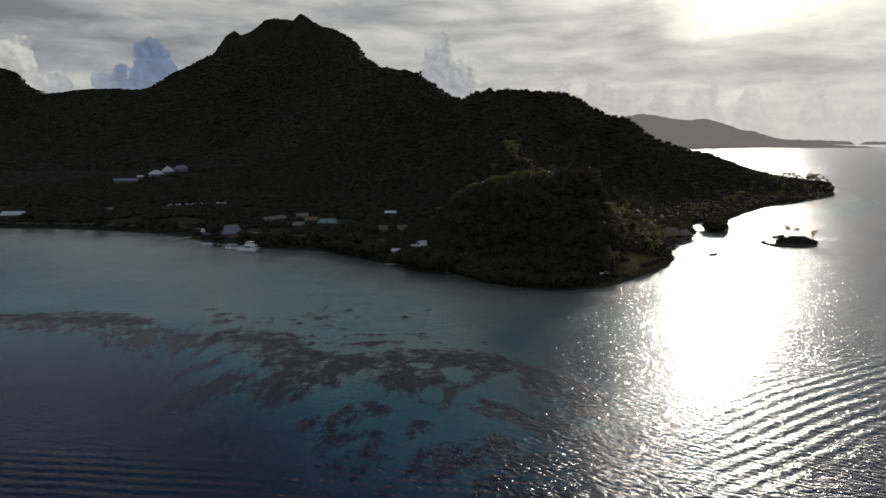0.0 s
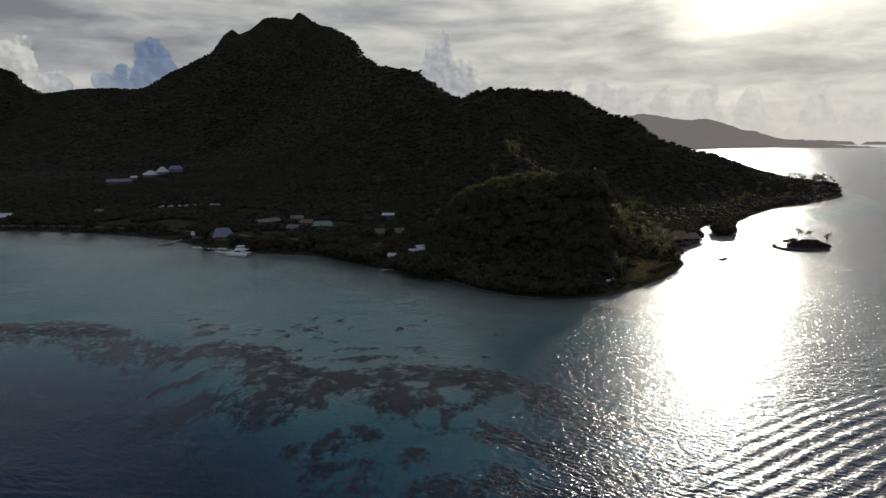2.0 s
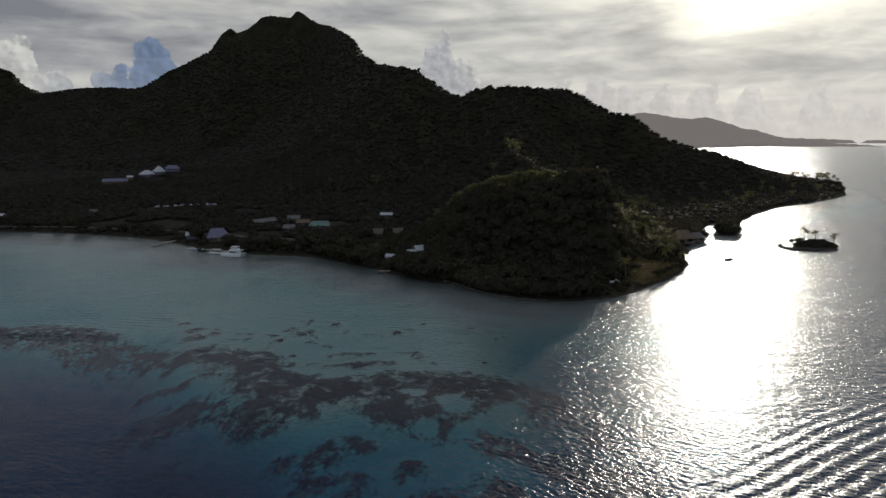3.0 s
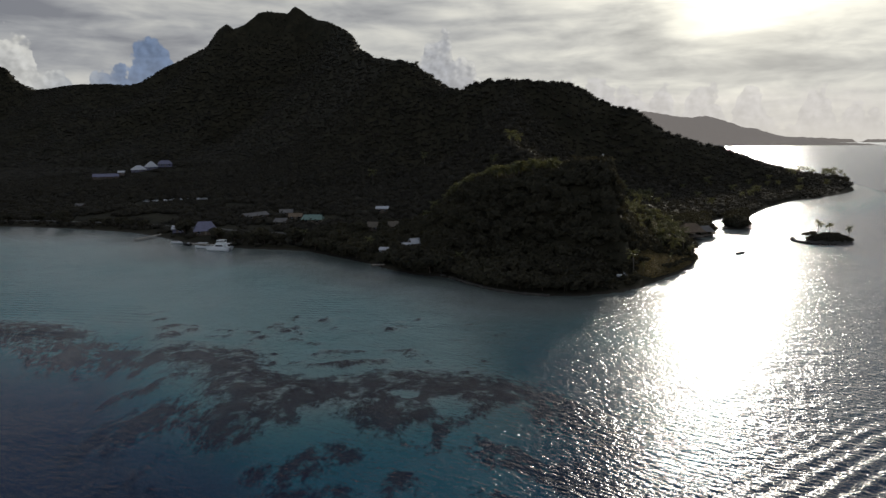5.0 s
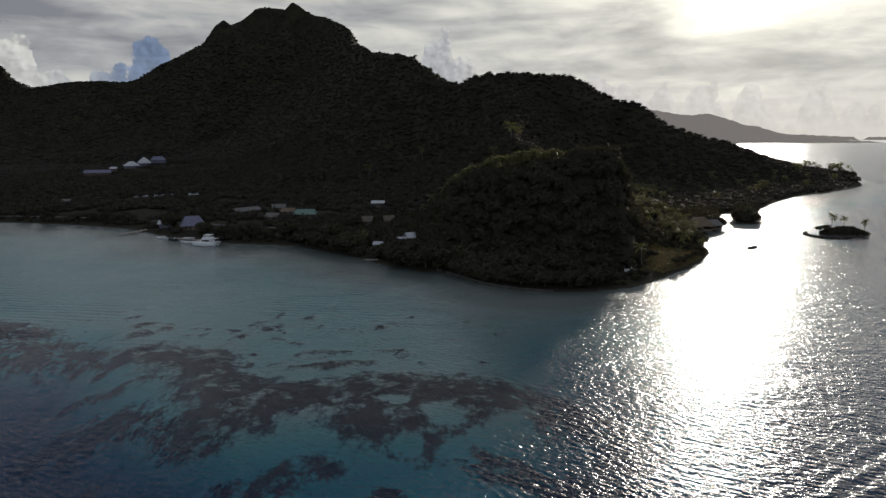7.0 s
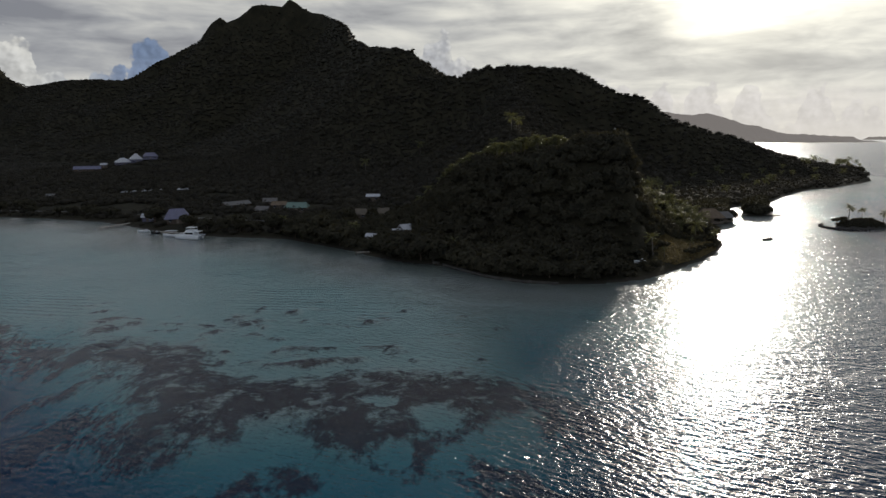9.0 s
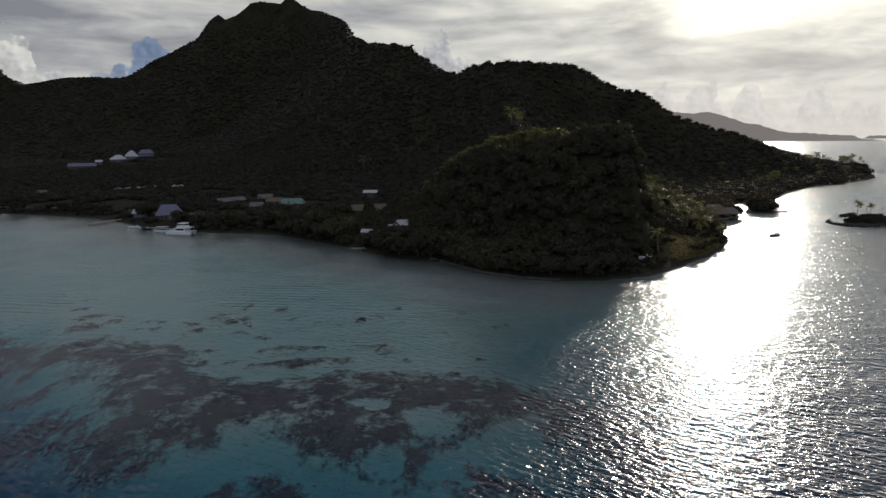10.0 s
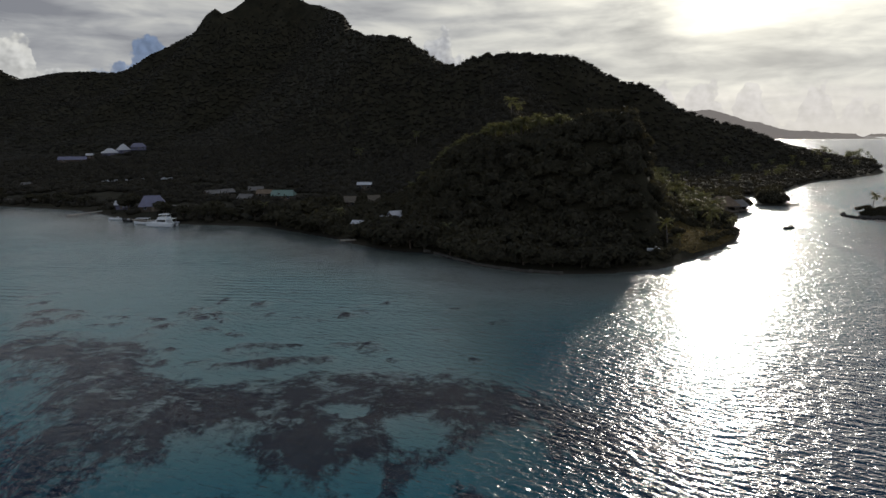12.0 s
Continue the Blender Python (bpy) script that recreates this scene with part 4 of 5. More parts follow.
def house(x, y, w, d, eave, ridge, turn, roof, wall, label, hip=0.0, over=0.6, z=None, clear=None, name="house"):
    z = ground_at(x, y) + 0.2 if z is None else z
    keep_clear(x, y, clear or max(w, d) * 0.62 + 1.5)
    home = thing(name, pose(x, y, z, 0, 0, turn), label, "house", "houses of the village")
    part("wall", house_walls(w, d, eave, ridge, not hip), wall, home)
    part("roof", gable_roof(w, d, eave, ridge, over, hip=hip), roof, home)
    bm = tube(bmesh.new(), [(-w / 2 - over + hip, 0, ridge + 0.02), (w / 2 + over - hip, 0, ridge + 0.02)], [0.11, 0.11], 6)
    part("ridge_cap", bm, roof, home)
    door = part("door", boxed(-0.45, 0.45, -d / 2 - 0.05, -d / 2 + 0.02, 0.0, 2.05), WOOD, home)
    part("handle", boxed(0.28, 0.36, -d / 2 - 0.09, -d / 2 - 0.05, 0.98, 1.06), STEEL, door)
    spots = [-w * 0.30, w * 0.30] if w > 5 else [w * 0.32]
    for s in spots:
        win = part("window", boxed(s - 0.6, s + 0.6, -d / 2 - 0.03, -d / 2 + 0.01, 0.95, 2.0), DARK_GLASS, home)
        frame_bm = bmesh.new()
        for a in ((s - 0.68, s - 0.6, 0.87, 2.08), (s + 0.6, s + 0.68, 0.87, 2.08), (s - 0.6, s + 0.6, 0.87, 0.95), (s - 0.6, s + 0.6, 2.0, 2.08), (s - 0.03, s + 0.03, 0.95, 2.0)):
            box(frame_bm, a[0], a[1], -d / 2 - 0.06, -d / 2 - 0.001, a[2], a[3])
        part("window_frame", frame_bm, WHITE, win)
    return home


def open_shelter(x, y, w, d, eave, ridge, turn, roof, label, z=None, hip=0.0):
    """A roof on posts."""
    z = ground_at(x, y) + 0.1 if z is None else z
    keep_clear(x, y, max(w, d) * 0.62 + 1.5)
    shed = thing("shelter", pose(x, y, z, 0, 0, turn), label, "shelter")
    part("roof", gable_roof(w, d, eave, ridge, 0.5, hip=hip), roof, shed)
    for sx in (-1, 0, 1):
        for sy in (-1, 1):
            part("post", boxed(sx * (w / 2 - 0.2) - 0.1, sx * (w / 2 - 0.2) + 0.1, sy * (d / 2 - 0.2) - 0.1, sy * (d / 2 - 0.2) + 0.1, -0.6, eave - 0.05), WOOD, shed)
    part("deck", boxed(-w / 2, w / 2, -d / 2, d / 2, -0.25, 0.0), WOOD, shed)
    part("back_wall", boxed(-w / 2 + 0.3, w / 2 - 0.3, d / 2 - 0.45, d / 2 - 0.33, 0.0, eave - 0.3), WOOD, shed)
    return shed


def jetty(x0, y0, x1, y1, width, height, label, board=0.55):
    """Boards on beams and piles, from one end to the other."""
    length = math.hypot(x1 - x0, y1 - y0)
    pier = thing("jetty", Matrix.Translation((x0, y0, 0)) @ Matrix.Rotation(math.atan2(y1 - y0, x1 - x0), 4, "Z"), label, "jetty")
    for s in (-1, 1):
        part("beam", boxed(0, length, s * width * 0.38 - 0.08, s * width * 0.38 + 0.08, height - 0.28, height - 0.06), WOOD, pier)
    k = 0.0
    while k <= length:
        for s in (-1, 1):
            part("pile", tube(bmesh.new(), [(k, s * width * 0.42, -3.0), (k, s * width * 0.42, height + 0.25)], [0.13, 0.12], 7), WOOD, pier)
        k += 3.2
    plank = None
    for n in range(int(length / board)):
        if plank is None:
            plank = part("plank", boxed(0.02, board - 0.03, -width / 2, width / 2, height - 0.06, height), PALE_WOOD, pier)
        else:
            more = new("plank", plank.data)
            more.parent = pier
            more.matrix_basis = Matrix.Translation((n * board, 0, 0.004 * (n % 3)))
    return pier


# ---------------------------------------------------------------- boats
def hull_skin(length, beam, free, draft, fine=0.32, rows=9):
    """A boat's hull: bow towards -x."""
    sections = []
    for k in range(rows):
        t = k / (rows - 1)
        wide = beam / 2 * min(1.0, (t / fine) ** 0.6 if t > 0 else 0.03)
        sheer = free * (1.32 - 0.32 * min(1.0, t / 0.6))
        keel = -draft * min(1.0, 0.25 + t / 0.35)
        x = -length / 2 + length * t + (0.0 if t > 0 else -0.1 * length * 0.3)
        sections.append([(x, -wide, sheer), (x, -wide * 0.96, 0.15), (x, -wide * 0.45, keel * 0.7), (x, 0, keel), (x, wide * 0.45, keel * 0.7), (x, wide * 0.96, 0.15), (x, wide, sheer), (x, 0, sheer + 0.05)])
    return loft(sections)


def motor_yacht(x, y, turn):
    boat = thing("motor_yacht", pose(x, y, 0, 0, 0, turn) @ Matrix.Scale(0.9, 4), "white twin-hulled motor yacht moored at the shore", "yacht")
    for s in (-1, 1):
        hull = hull_skin(11.0, 1.9, 1.25, 0.6)
        bmesh.ops.translate(hull, verts=hull.verts, vec=(0, s * 1.75, 0))
        part("hull", hull, WHITE_HULL, boat, smoothed=False)
    part("bridge_deck", boxed(-4.6, 5.6, -2.5, 2.5, 0.85, 1.45, 0.12), WHITE_HULL, boat)
    cabin = part("cabin", loft([[(-3.6, -2.0, 1.4), (-3.6, 2.0, 1.4), (-2.2, 1.7, 2.1), (-2.2, -1.7, 2.1)], [(-1.6, -2.2, 1.4), (-1.6, 2.2, 1.4), (-0.9, 1.9, 3.1), (-0.9, -1.9, 3.1)],
                               [(3.4, -2.2, 1.4), (3.4, 2.2, 1.4), (3.1, 1.9, 3.2), (3.1, -1.9, 3.2)]]), WHITE_HULL, boat)
    for s in (-1, 1):
        part("cabin_window", boxed(-0.9, 2.8, s * 2.07 - 0.08, s * 2.07 + 0.08, 1.95, 2.72), DARK_GLASS, cabin)
        part("rail", tube(bmesh.new(), [(-5.4, s * 2.0, 2.1), (-3.0, s * 2.4, 2.1), (0.0, s * 2.5, 2.05)], [0.04, 0.04, 0.04], 6), STEEL, boat)
        for px in (-5.2, -4.0, -2.6, -1.2):
            part("rail_post", tube(bmesh.new(), [(px, s * 2.2, 1.3), (px, s * 2.2, 2.1)], [0.03, 0.03], 5), STEEL, boat)
    part("flybridge", loft([[(-1.2, -1.6, 3.15), (-1.2, 1.6, 3.15), (-0.6, 1.5, 3.85), (-0.6, -1.5, 3.85)], [(3.2, -1.9, 3.15), (3.2, 1.9, 3.15), (3.0, 1.8, 3.7), (3.0, -1.8, 3.7)]]), WHITE_HULL, boat)
    part("windscreen", boxed(-0.75, -0.68, -1.4, 1.4, 3.8, 4.25), DARK_GLASS, boat)
    part("hardtop", boxed(-0.4, 3.3, -1.8, 1.8, 4.75, 4.92, 0.06), WHITE_HULL, boat)
    for px, py in ((-0.2, -1.5), (-0.2, 1.5), (3.0, -1.6), (3.0, 1.6)):
        part("hardtop_post", tube(bmesh.new(), [(px + 0.2, py, 3.6), (px, py, 4.78)], [0.06, 0.05], 6), WHITE_HULL, boat)
    part("antenna", tube(bmesh.new(), [(2.2, 0, 4.9), (2.5, 0, 6.4)], [0.04, 0.02], 5), STEEL, boat)
    part("cockpit_roof", boxed(3.2, 5.4, -2.0, 2.0, 3.0, 3.12, 0.04), WHITE_HULL, boat)
    for s in (-1, 1):
        part("cockpit_post", tube(bmesh.new(), [(5.2, s * 1.8, 1.4), (5.2, s * 1.8, 3.02)], [0.05, 0.05], 6), STEEL, boat)
    tender = hull_skin(2.6, 1.3, 0.45, 0.2)
    bmesh.ops.transform(tender, matrix=pose(6.4, 0, 1.2, 0, 0, 90), verts=tender.verts)
    part("tender", tender, CANVAS, boat, "grey inflatable tender hung at the stern")


def canopy_boat(x, y, turn, length, label, group="small boats"):
    boat = thing("canopy_boat", pose(x, y, 0, 0, 0, turn), label, "boat", group)
    part("hull", hull_skin(length, length * 0.36, 0.75, 0.4), WHITE_HULL, boat)
    part("canopy", boxed(-length * 0.32, length * 0.42, -length * 0.17, length * 0.17, 2.1, 2.22, 0.04), WHITE, boat)
    for px in (-0.3, 0.05, 0.4):
        for s in (-1, 1):
            part("canopy_post", tube(bmesh.new(), [(px * length, s * length * 0.155, 0.6), (px * length, s * length * 0.155, 2.12)], [0.035, 0.035], 5), STEEL, boat)
    part("bench", boxed(-length * 0.2, length * 0.3, -0.25, 0.25, 0.5, 0.95), WOOD, boat)


def open_boat(x, y, turn, length, hull_material, label, group="small boats", z=0.0):
    boat = thing("open_boat", pose(x, y, z, 0, 0, turn), label, "boat", group)
    part("hull", hull_skin(length, length * 0.33, 0.55, 0.3), hull_material, boat)
    part("thwart", boxed(-0.15, 0.2, -length * 0.15, length * 0.15, 0.56, 0.64), WOOD, boat)
    part("console", boxed(length * 0.12, length * 0.25, -0.3, 0.3, 0.55, 1.15, 0.05), WHITE, boat)
    part("outboard_motor", boxed(length * 0.47, length * 0.56, -0.17, 0.17, 0.2, 1.0, 0.05), RUBBER, boat)


def build_car(m):
    car = thing("parked_car", m, "white car parked on the grass by the trees", "car", "parked cars")
    side = [(-2.1, 0.35), (2.1, 0.35), (2.15, 0.85), (1.2, 0.95), (-1.2, 0.98), (-2.15, 0.85)]
    part("body", loft([[(px, s, pz) for px, pz in side] for s in (-0.85, 0.85)]), WHITE, car)
    part("cabin", loft([[(-1.1, -0.78, 0.95), (-1.1, 0.78, 0.95), (-0.6, 0.66, 1.45), (-0.6, -0.66, 1.45)], [(1.7, -0.78, 0.95), (1.7, 0.78, 0.95), (1.2, 0.66, 1.47), (1.2, -0.66, 1.47)]]), WHITE, car)
    for s in (-1, 1):
        part("side_window", boxed(-0.6, 1.2, s * 0.73 - 0.03, s * 0.73 + 0.03, 1.0, 1.36), DARK_GLASS, car)
        for px in (-1.3, 1.3):
            wheel = part("wheel", tube(bmesh.new(), [(px, s * 0.68, 0.32), (px, s * 0.88, 0.32)], [0.32, 0.32], 14), RUBBER, car)
            part("rim", tube(bmesh.new(), [(px, s * 0.86, 0.32), (px, s * 0.895, 0.32)], [0.19, 0.19], 10), STEEL, wheel)
    return car


# ---------------------------------------------------------------- the village on the bay
house(-72.5, 358, 10.5, 8.0, 2.6, 4.6, 4, GREEN_ROOF, TIMBER, "long house with a pale green metal roof", hip=1.0)
house(-88.5, 353, 6.0, 5.0, 2.5, 4.0, -8, GREY_ROOF, TIMBER, "small house with a weathered grey roof")
house(-113, 383, 15.0, 6.0, 2.4, 3.8, 52, GREY_ROOF, TIMBER, "long low building with a weathered grey roof")
house(-97, 394, 7.0, 5.0, 2.5, 4.0, 12, GREY_ROOF, TIMBER, "grey-roofed house among the trees")
house(-86, 374, 7.0, 5.0, 2.5, 3.9, 5, BROWN_ROOF, TIMBER, "brown-roofed house behind the green-roofed one")
house(-37, 385, 6.2, 4.0, 3.0, 3.8, 2, WHITE, TIMBER, "house with a bright white metal roof", over=0.8)
house(-10.8, 282, 4.6, 4.0, 2.4, 3.8, 30, WHITE, TIMBER, "white-roofed house at the foot of the hill")
house(-14.2, 279.5, 4.0, 2.8, 2.0, 2.7, 14, WHITE, TIMBER, "low white-roofed annex beside a house", over=0.4)
house(-35.5, 331, 4.6, 3.6, 2.4, 4.2, -10, THATCH, TIMBER, "house with a dull straw roof among village trees")
house(-25, 329, 4.4, 3.6, 2.4, 4.2, 18, THATCH, TIMBER, "house with a dull straw roof below the slope")
house(-49.5, 294, 5.0, 3.4, 2.0, 2.7, 6, WHITE, TIMBER, "small white-roofed boat shed near the water")
house(-23.0, 271.0, 3.4, 3.0, 2.2, 2.9, -12, WHITE, WHITE, "small white hut by a jetty", over=0.3)
house(-118.5, 323, 10.0, 9.0, 2.6, 6.2, 24, LILAC, TIMBER, "boathouse with a blue painted metal roof", name="boathouse", hip=2.5)
house(-134.5, 328.5, 4.6, 3.6, 2.3, 3.4, 8, WHITE, LILAC, "little blue-walled house with a white roof")
house(-291, 394, 13.0, 7.0, 2.4, 4.2, 12, WHITE, TIMBER, "white-roofed house near the shore")
house(-243, 424, 5.0, 4.0, 2.4, 3.4, 0, GREY_ROOF, TIMBER, "small grey hut among the trees")
house(-316, 646, 13.0, 11.0, 3.0, 6.6, 38, WHITE, LILAC, "hillside villa with a steep white roof", hip=5.0, clear=12, z=13.2)
house(-305, 650, 10.0, 10.0, 3.8, 8.6, 40, WHITE, LILAC, "hillside villa with a steep white roof", hip=4.5, clear=10, z=15.2)
house(-293, 655, 13.0, 8.0, 3.0, 6.0, 28, LILAC, LILAC, "hillside villa with a blue-grey roof", hip=3.0, clear=12, z=18.6)
house(-331, 612, 22.0, 7.0, 2.8, 5.0, 20, LILAC, TIMBER, "long hillside building with a blue-grey roof", clear=13, z=8.5)
house(-319, 618, 5.0, 4.0, 2.8, 4.0, 14, WHITE, TIMBER, "small white-roofed house on the hillside", z=12.0)
for vx, vy in ((-302, 628), (-292, 622), (-318, 612), (-280, 640), (-345, 606), (-325, 600), (-268, 648)):
    keep_clear(vx, vy, 9)
for vx, vy in ((-72, 346), (-36, 374), (-35, 322), (-25, 320), (-30, 315), (-24, 262), (-88, 342), (-50, 289), (-113, 308), (-108, 299), (-116, 312), (-110, 372), (-128, 316), (-136, 322), (-10, 273), (-100, 372), (-294, 404), (-284, 404), (-24, 271), (-200, 470), (-180, 470)):
    keep_clear(vx, vy, 5)

jetty(-147.5, 311.0, -140.5, 330.0, 1.5, 0.9, "pale wooden jetty reaching into the bay")
jetty(-26.0, 254.0, -19.0, 255.5, 1.8, 0.8, "short pale wooden jetty below a hut")
jetty(-118, 301.5, -100, 296.0, 1.6, 0.7, "wooden mooring stage along the shore")
jetty(150.5, 356.2, 171.5, 355.0, 1.6, 0.6, "low wooden stage beside a wooded spit")
motor_yacht(-98.5, 288.6, -6)
canopy_boat(-108.3, 293.6, -4, 6.4, "white canopied pleasure boat moored beside the yacht")
open_boat(-125.0, 305.0, 4, 5.2, WHITE_HULL, "small white open boat moored at the shore")
open_boat(-118.0, 300.4, -20, 4.2, RUBBER, "small dark open boat moored at the shore")
open_boat(128.5, 283.5, 30, 5.0, RUBBER, "dark open boat at anchor off the point")
open_boat(437, 700, 15, 5.0, RUBBER, "dark open boat off the palm headland")
open_boat(63.5, 229.5, 12, 3.6, WHITE_HULL, "small white boat pulled up on the shore", z=ground_at(63.5, 229.5) + 0.25)

open_shelter(121.5, 322, 11.0, 7.5, 2.8, 6.2, 12, BROWN_ROOF, "thatched shelter on posts at the water's edge", z=1.5, hip=3.0)
open_shelter(131.5, 329.5, 7.0, 5.0, 2.2, 4.4, 18, GREY_ROOF, "low grey-roofed shelter at the water's edge", z=1.0, hip=1.5)
keep_clear(126, 326, 8)

first_car = build_car(pose(-217, 461, ground_at(-217, 461) + 0.05, 0, 0, 10))
for cx, cy, turn in ((-211, 462, 4), (-204, 462.5, 95), (-199, 463, 8), (-194, 463.5, 12), (-188, 464, 170), (-180, 464, 80), (-175.5, 463, 5)):
    copy_thing(first_car, pose(cx, cy, ground_at(cx, cy) + 0.05, 0, 0, turn))
for cx in range(-220, -168, 8):
    keep_clear(cx, 463, 5)
    keep_clear(cx, 455, 5)
    keep_clear(cx + 2, 448, 4)


def build_road():
    """A pale road along the bay, a little above the shore."""
    route = [(-520, 405), (-400, 386), (-273, 369), (-234, 368), (-196, 362), (-158, 352), (-134, 343), (-118, 338), (-96, 328), (-60, 318), (-30, 306), (-12, 296)]
    s = np.linspace(0, len(route) - 1, 150)
    cx = np.interp(s, range(len(route)), [p[0] for p in route])
    cy = np.interp(s, range(len(route)), [p[1] for p in route])
    tx, ty = np.gradient(cx), np.gradient(cy)
    n = np.hypot(tx, ty)
    verts, faces = [], []
    for off, dz in ((-2.4, -0.5), (-2.3, 0.14), (0.0, 0.2), (2.3, 0.14), (2.4, -0.5)):
        x, y = cx - ty / n * off, cy + tx / n * off
        verts.append(np.stack([x, y, land_height(cx, cy)[0] + 0.15 + dz], 1))
    v = np.concatenate(verts)
    i = (np.arange(4)[:, None] * 150 + np.arange(149)[None]).ravel()
    me = array_mesh("road", v, np.stack([i, i + 150, i + 151, i + 1], 1))
    me.materials.append(ROAD)
    tagged(new("road", me), "narrow pale road along the shore", "road", kind="structure")
    for x, y in zip(cx, cy):
        keep_clear(x, y, 4.0)


build_road()


def build_seawall():
    """A low wall of pale stones along the foot of the hill."""
    wall = thing("seawall", pose(0, 0, 0), "low seawall of pale stones under the wooded hill", "wall")
    route = [(4, 236.4), (10, 228.4), (17, 219.9), (26, 213.9), (36, 211.0)]
    rng = random.Random(8)
    shapes = []
    for k in range(3):
        bm = boxed(-0.5, 0.5, -0.35, 0.35, -0.6, 0.55, 0.07)
        for v in bm.verts:
            v.co += Vector((noise.noise(v.co * 2 + Vector((k * 5, 0, 0))), noise.noise(v.co * 2 + Vector((0, k * 5, 3))), noise.noise(v.co * 2 + Vector((7, 0, k * 5))))) * 0.12
        ob = part("stone", bm, STONE, wall)
        ob.matrix_basis = pose(2.5 - 0.6 * k, 237.3 + 0.45 * k, 0.3, 0, 0, -34)
        shapes.append(ob.data)
    for (ax, ay), (bx, by) in zip(route, route[1:]):
        n = int(math.hypot(bx - ax, by - ay) / 0.98)
        turn = math.degrees(math.atan2(by - ay, bx - ax))
        for k in range(n):
            t = (k + 0.5) / n
            ob = new("stone", shapes[rng.randrange(3)])
            ob.parent = wall
            ob.matrix_basis = pose(ax + (bx - ax) * t, ay + (by - ay) * t, 0.05 + rng.uniform(-0.08, 0.08), 0, rng.uniform(-3, 3), turn + rng.uniform(-5, 5))


build_seawall()


def build_mast():
    z = ground_at(65.9, 275.1)
    mast = thing("marker_mast", pose(65.9, 275.1, z - 0.3), "slim white marker mast on top of the hill", "mast")
    part("pole", tube(bmesh.new(), [(0, 0, 0), (0, 0, 4.4)], [0.07, 0.05], 8), WOOD, mast)
    part("lamp_box", boxed(-0.3, 0.3, -0.3, 0.3, 4.3, 5.6, 0.06), WHITE_HULL, mast)
    part("foot", boxed(-0.4, 0.4, -0.4, 0.4, -0.2, 0.4, 0.05), STONE, mast)


build_mast()


# ---------------------------------------------------------------- the palm islet
def build_islet():
    n, rings = 40, 9
    verts, faces = [(186.5, 316.5, 2.6)], []
    for r in range(1, rings + 1):
        t = r / rings
        for k in range(n):
            a = 2 * math.pi * k / n
            wob = 1 + 0.13 * noise.noise((1.5 * math.cos(a), 1.5 * math.sin(a), 2.0))
            x = 186.5 + 12.5 * t * wob * math.cos(a - 0.12)
            y = 316.5 + 7.5 * t * wob * math.sin(a)
            z = 2.6 * (1 - t ** 1.6) - 1.2 * max(0.0, t - 0.86) / 0.14 + 0.6 * noise.noise((x * 0.4, y * 0.4, 0))
            verts.append((x, y, z))
    bm = bmesh.new()
    vs = [bm.verts.new(v) for v in verts]
    for k in range(n):
        bm.faces.new((vs[0], vs[1 + k], vs[1 + (k + 1) % n]))
        for r in range(rings - 1):
            a, b = 1 + r * n + k, 1 + r * n + (k + 1) % n
            bm.faces.new((vs[a], vs[a + n], vs[b + n], vs[b]))
    part("islet", bm, ROCK, smoothed=True)
    tagged(bpy.data.objects["islet"], "small dark rocky islet in the lagoon", "islet", kind="structure")


build_islet()


def build_breakwater():
    """A curved line of loose stones running out from the islet."""
    wall = thing("stone_breakwater", pose(170, 316, 0), "curved breakwater of dark stones beside the islet", "breakwater")
    rng = random.Random(3)
    shapes = []
    for k in range(4):
        bm = bmesh.new()
        bmesh.ops.create_icosphere(bm, subdivisions=1, radius=0.75)
        for v in bm.verts:
            v.co *= 1 + 0.35 * noise.noise(v.co * 1.7 + Vector((k * 9, 0, 0)))
            v.co.z *= 0.7
        shapes.append(part("stone", bm, ROCK, wall).data)
    for o in list(wall.children):
        o.matrix_basis = Matrix.Translation((8 + rng.random(), -9.5 - rng.random(), 0.1))
    for k in range(58):
        t = k / 57
        a = 2.3 + 2.7 * t
        ob = new("stone", shapes[k % 4])
        ob.parent = wall
        ob.matrix_basis = pose(10.0 + 10.5 * math.cos(a) + rng.uniform(-0.3, 0.3), 0.0 + 9.5 * math.sin(a) + rng.uniform(-0.3, 0.3), 0.12, rng.uniform(0, 360), rng.uniform(0, 360), rng.uniform(0, 360))


build_breakwater()


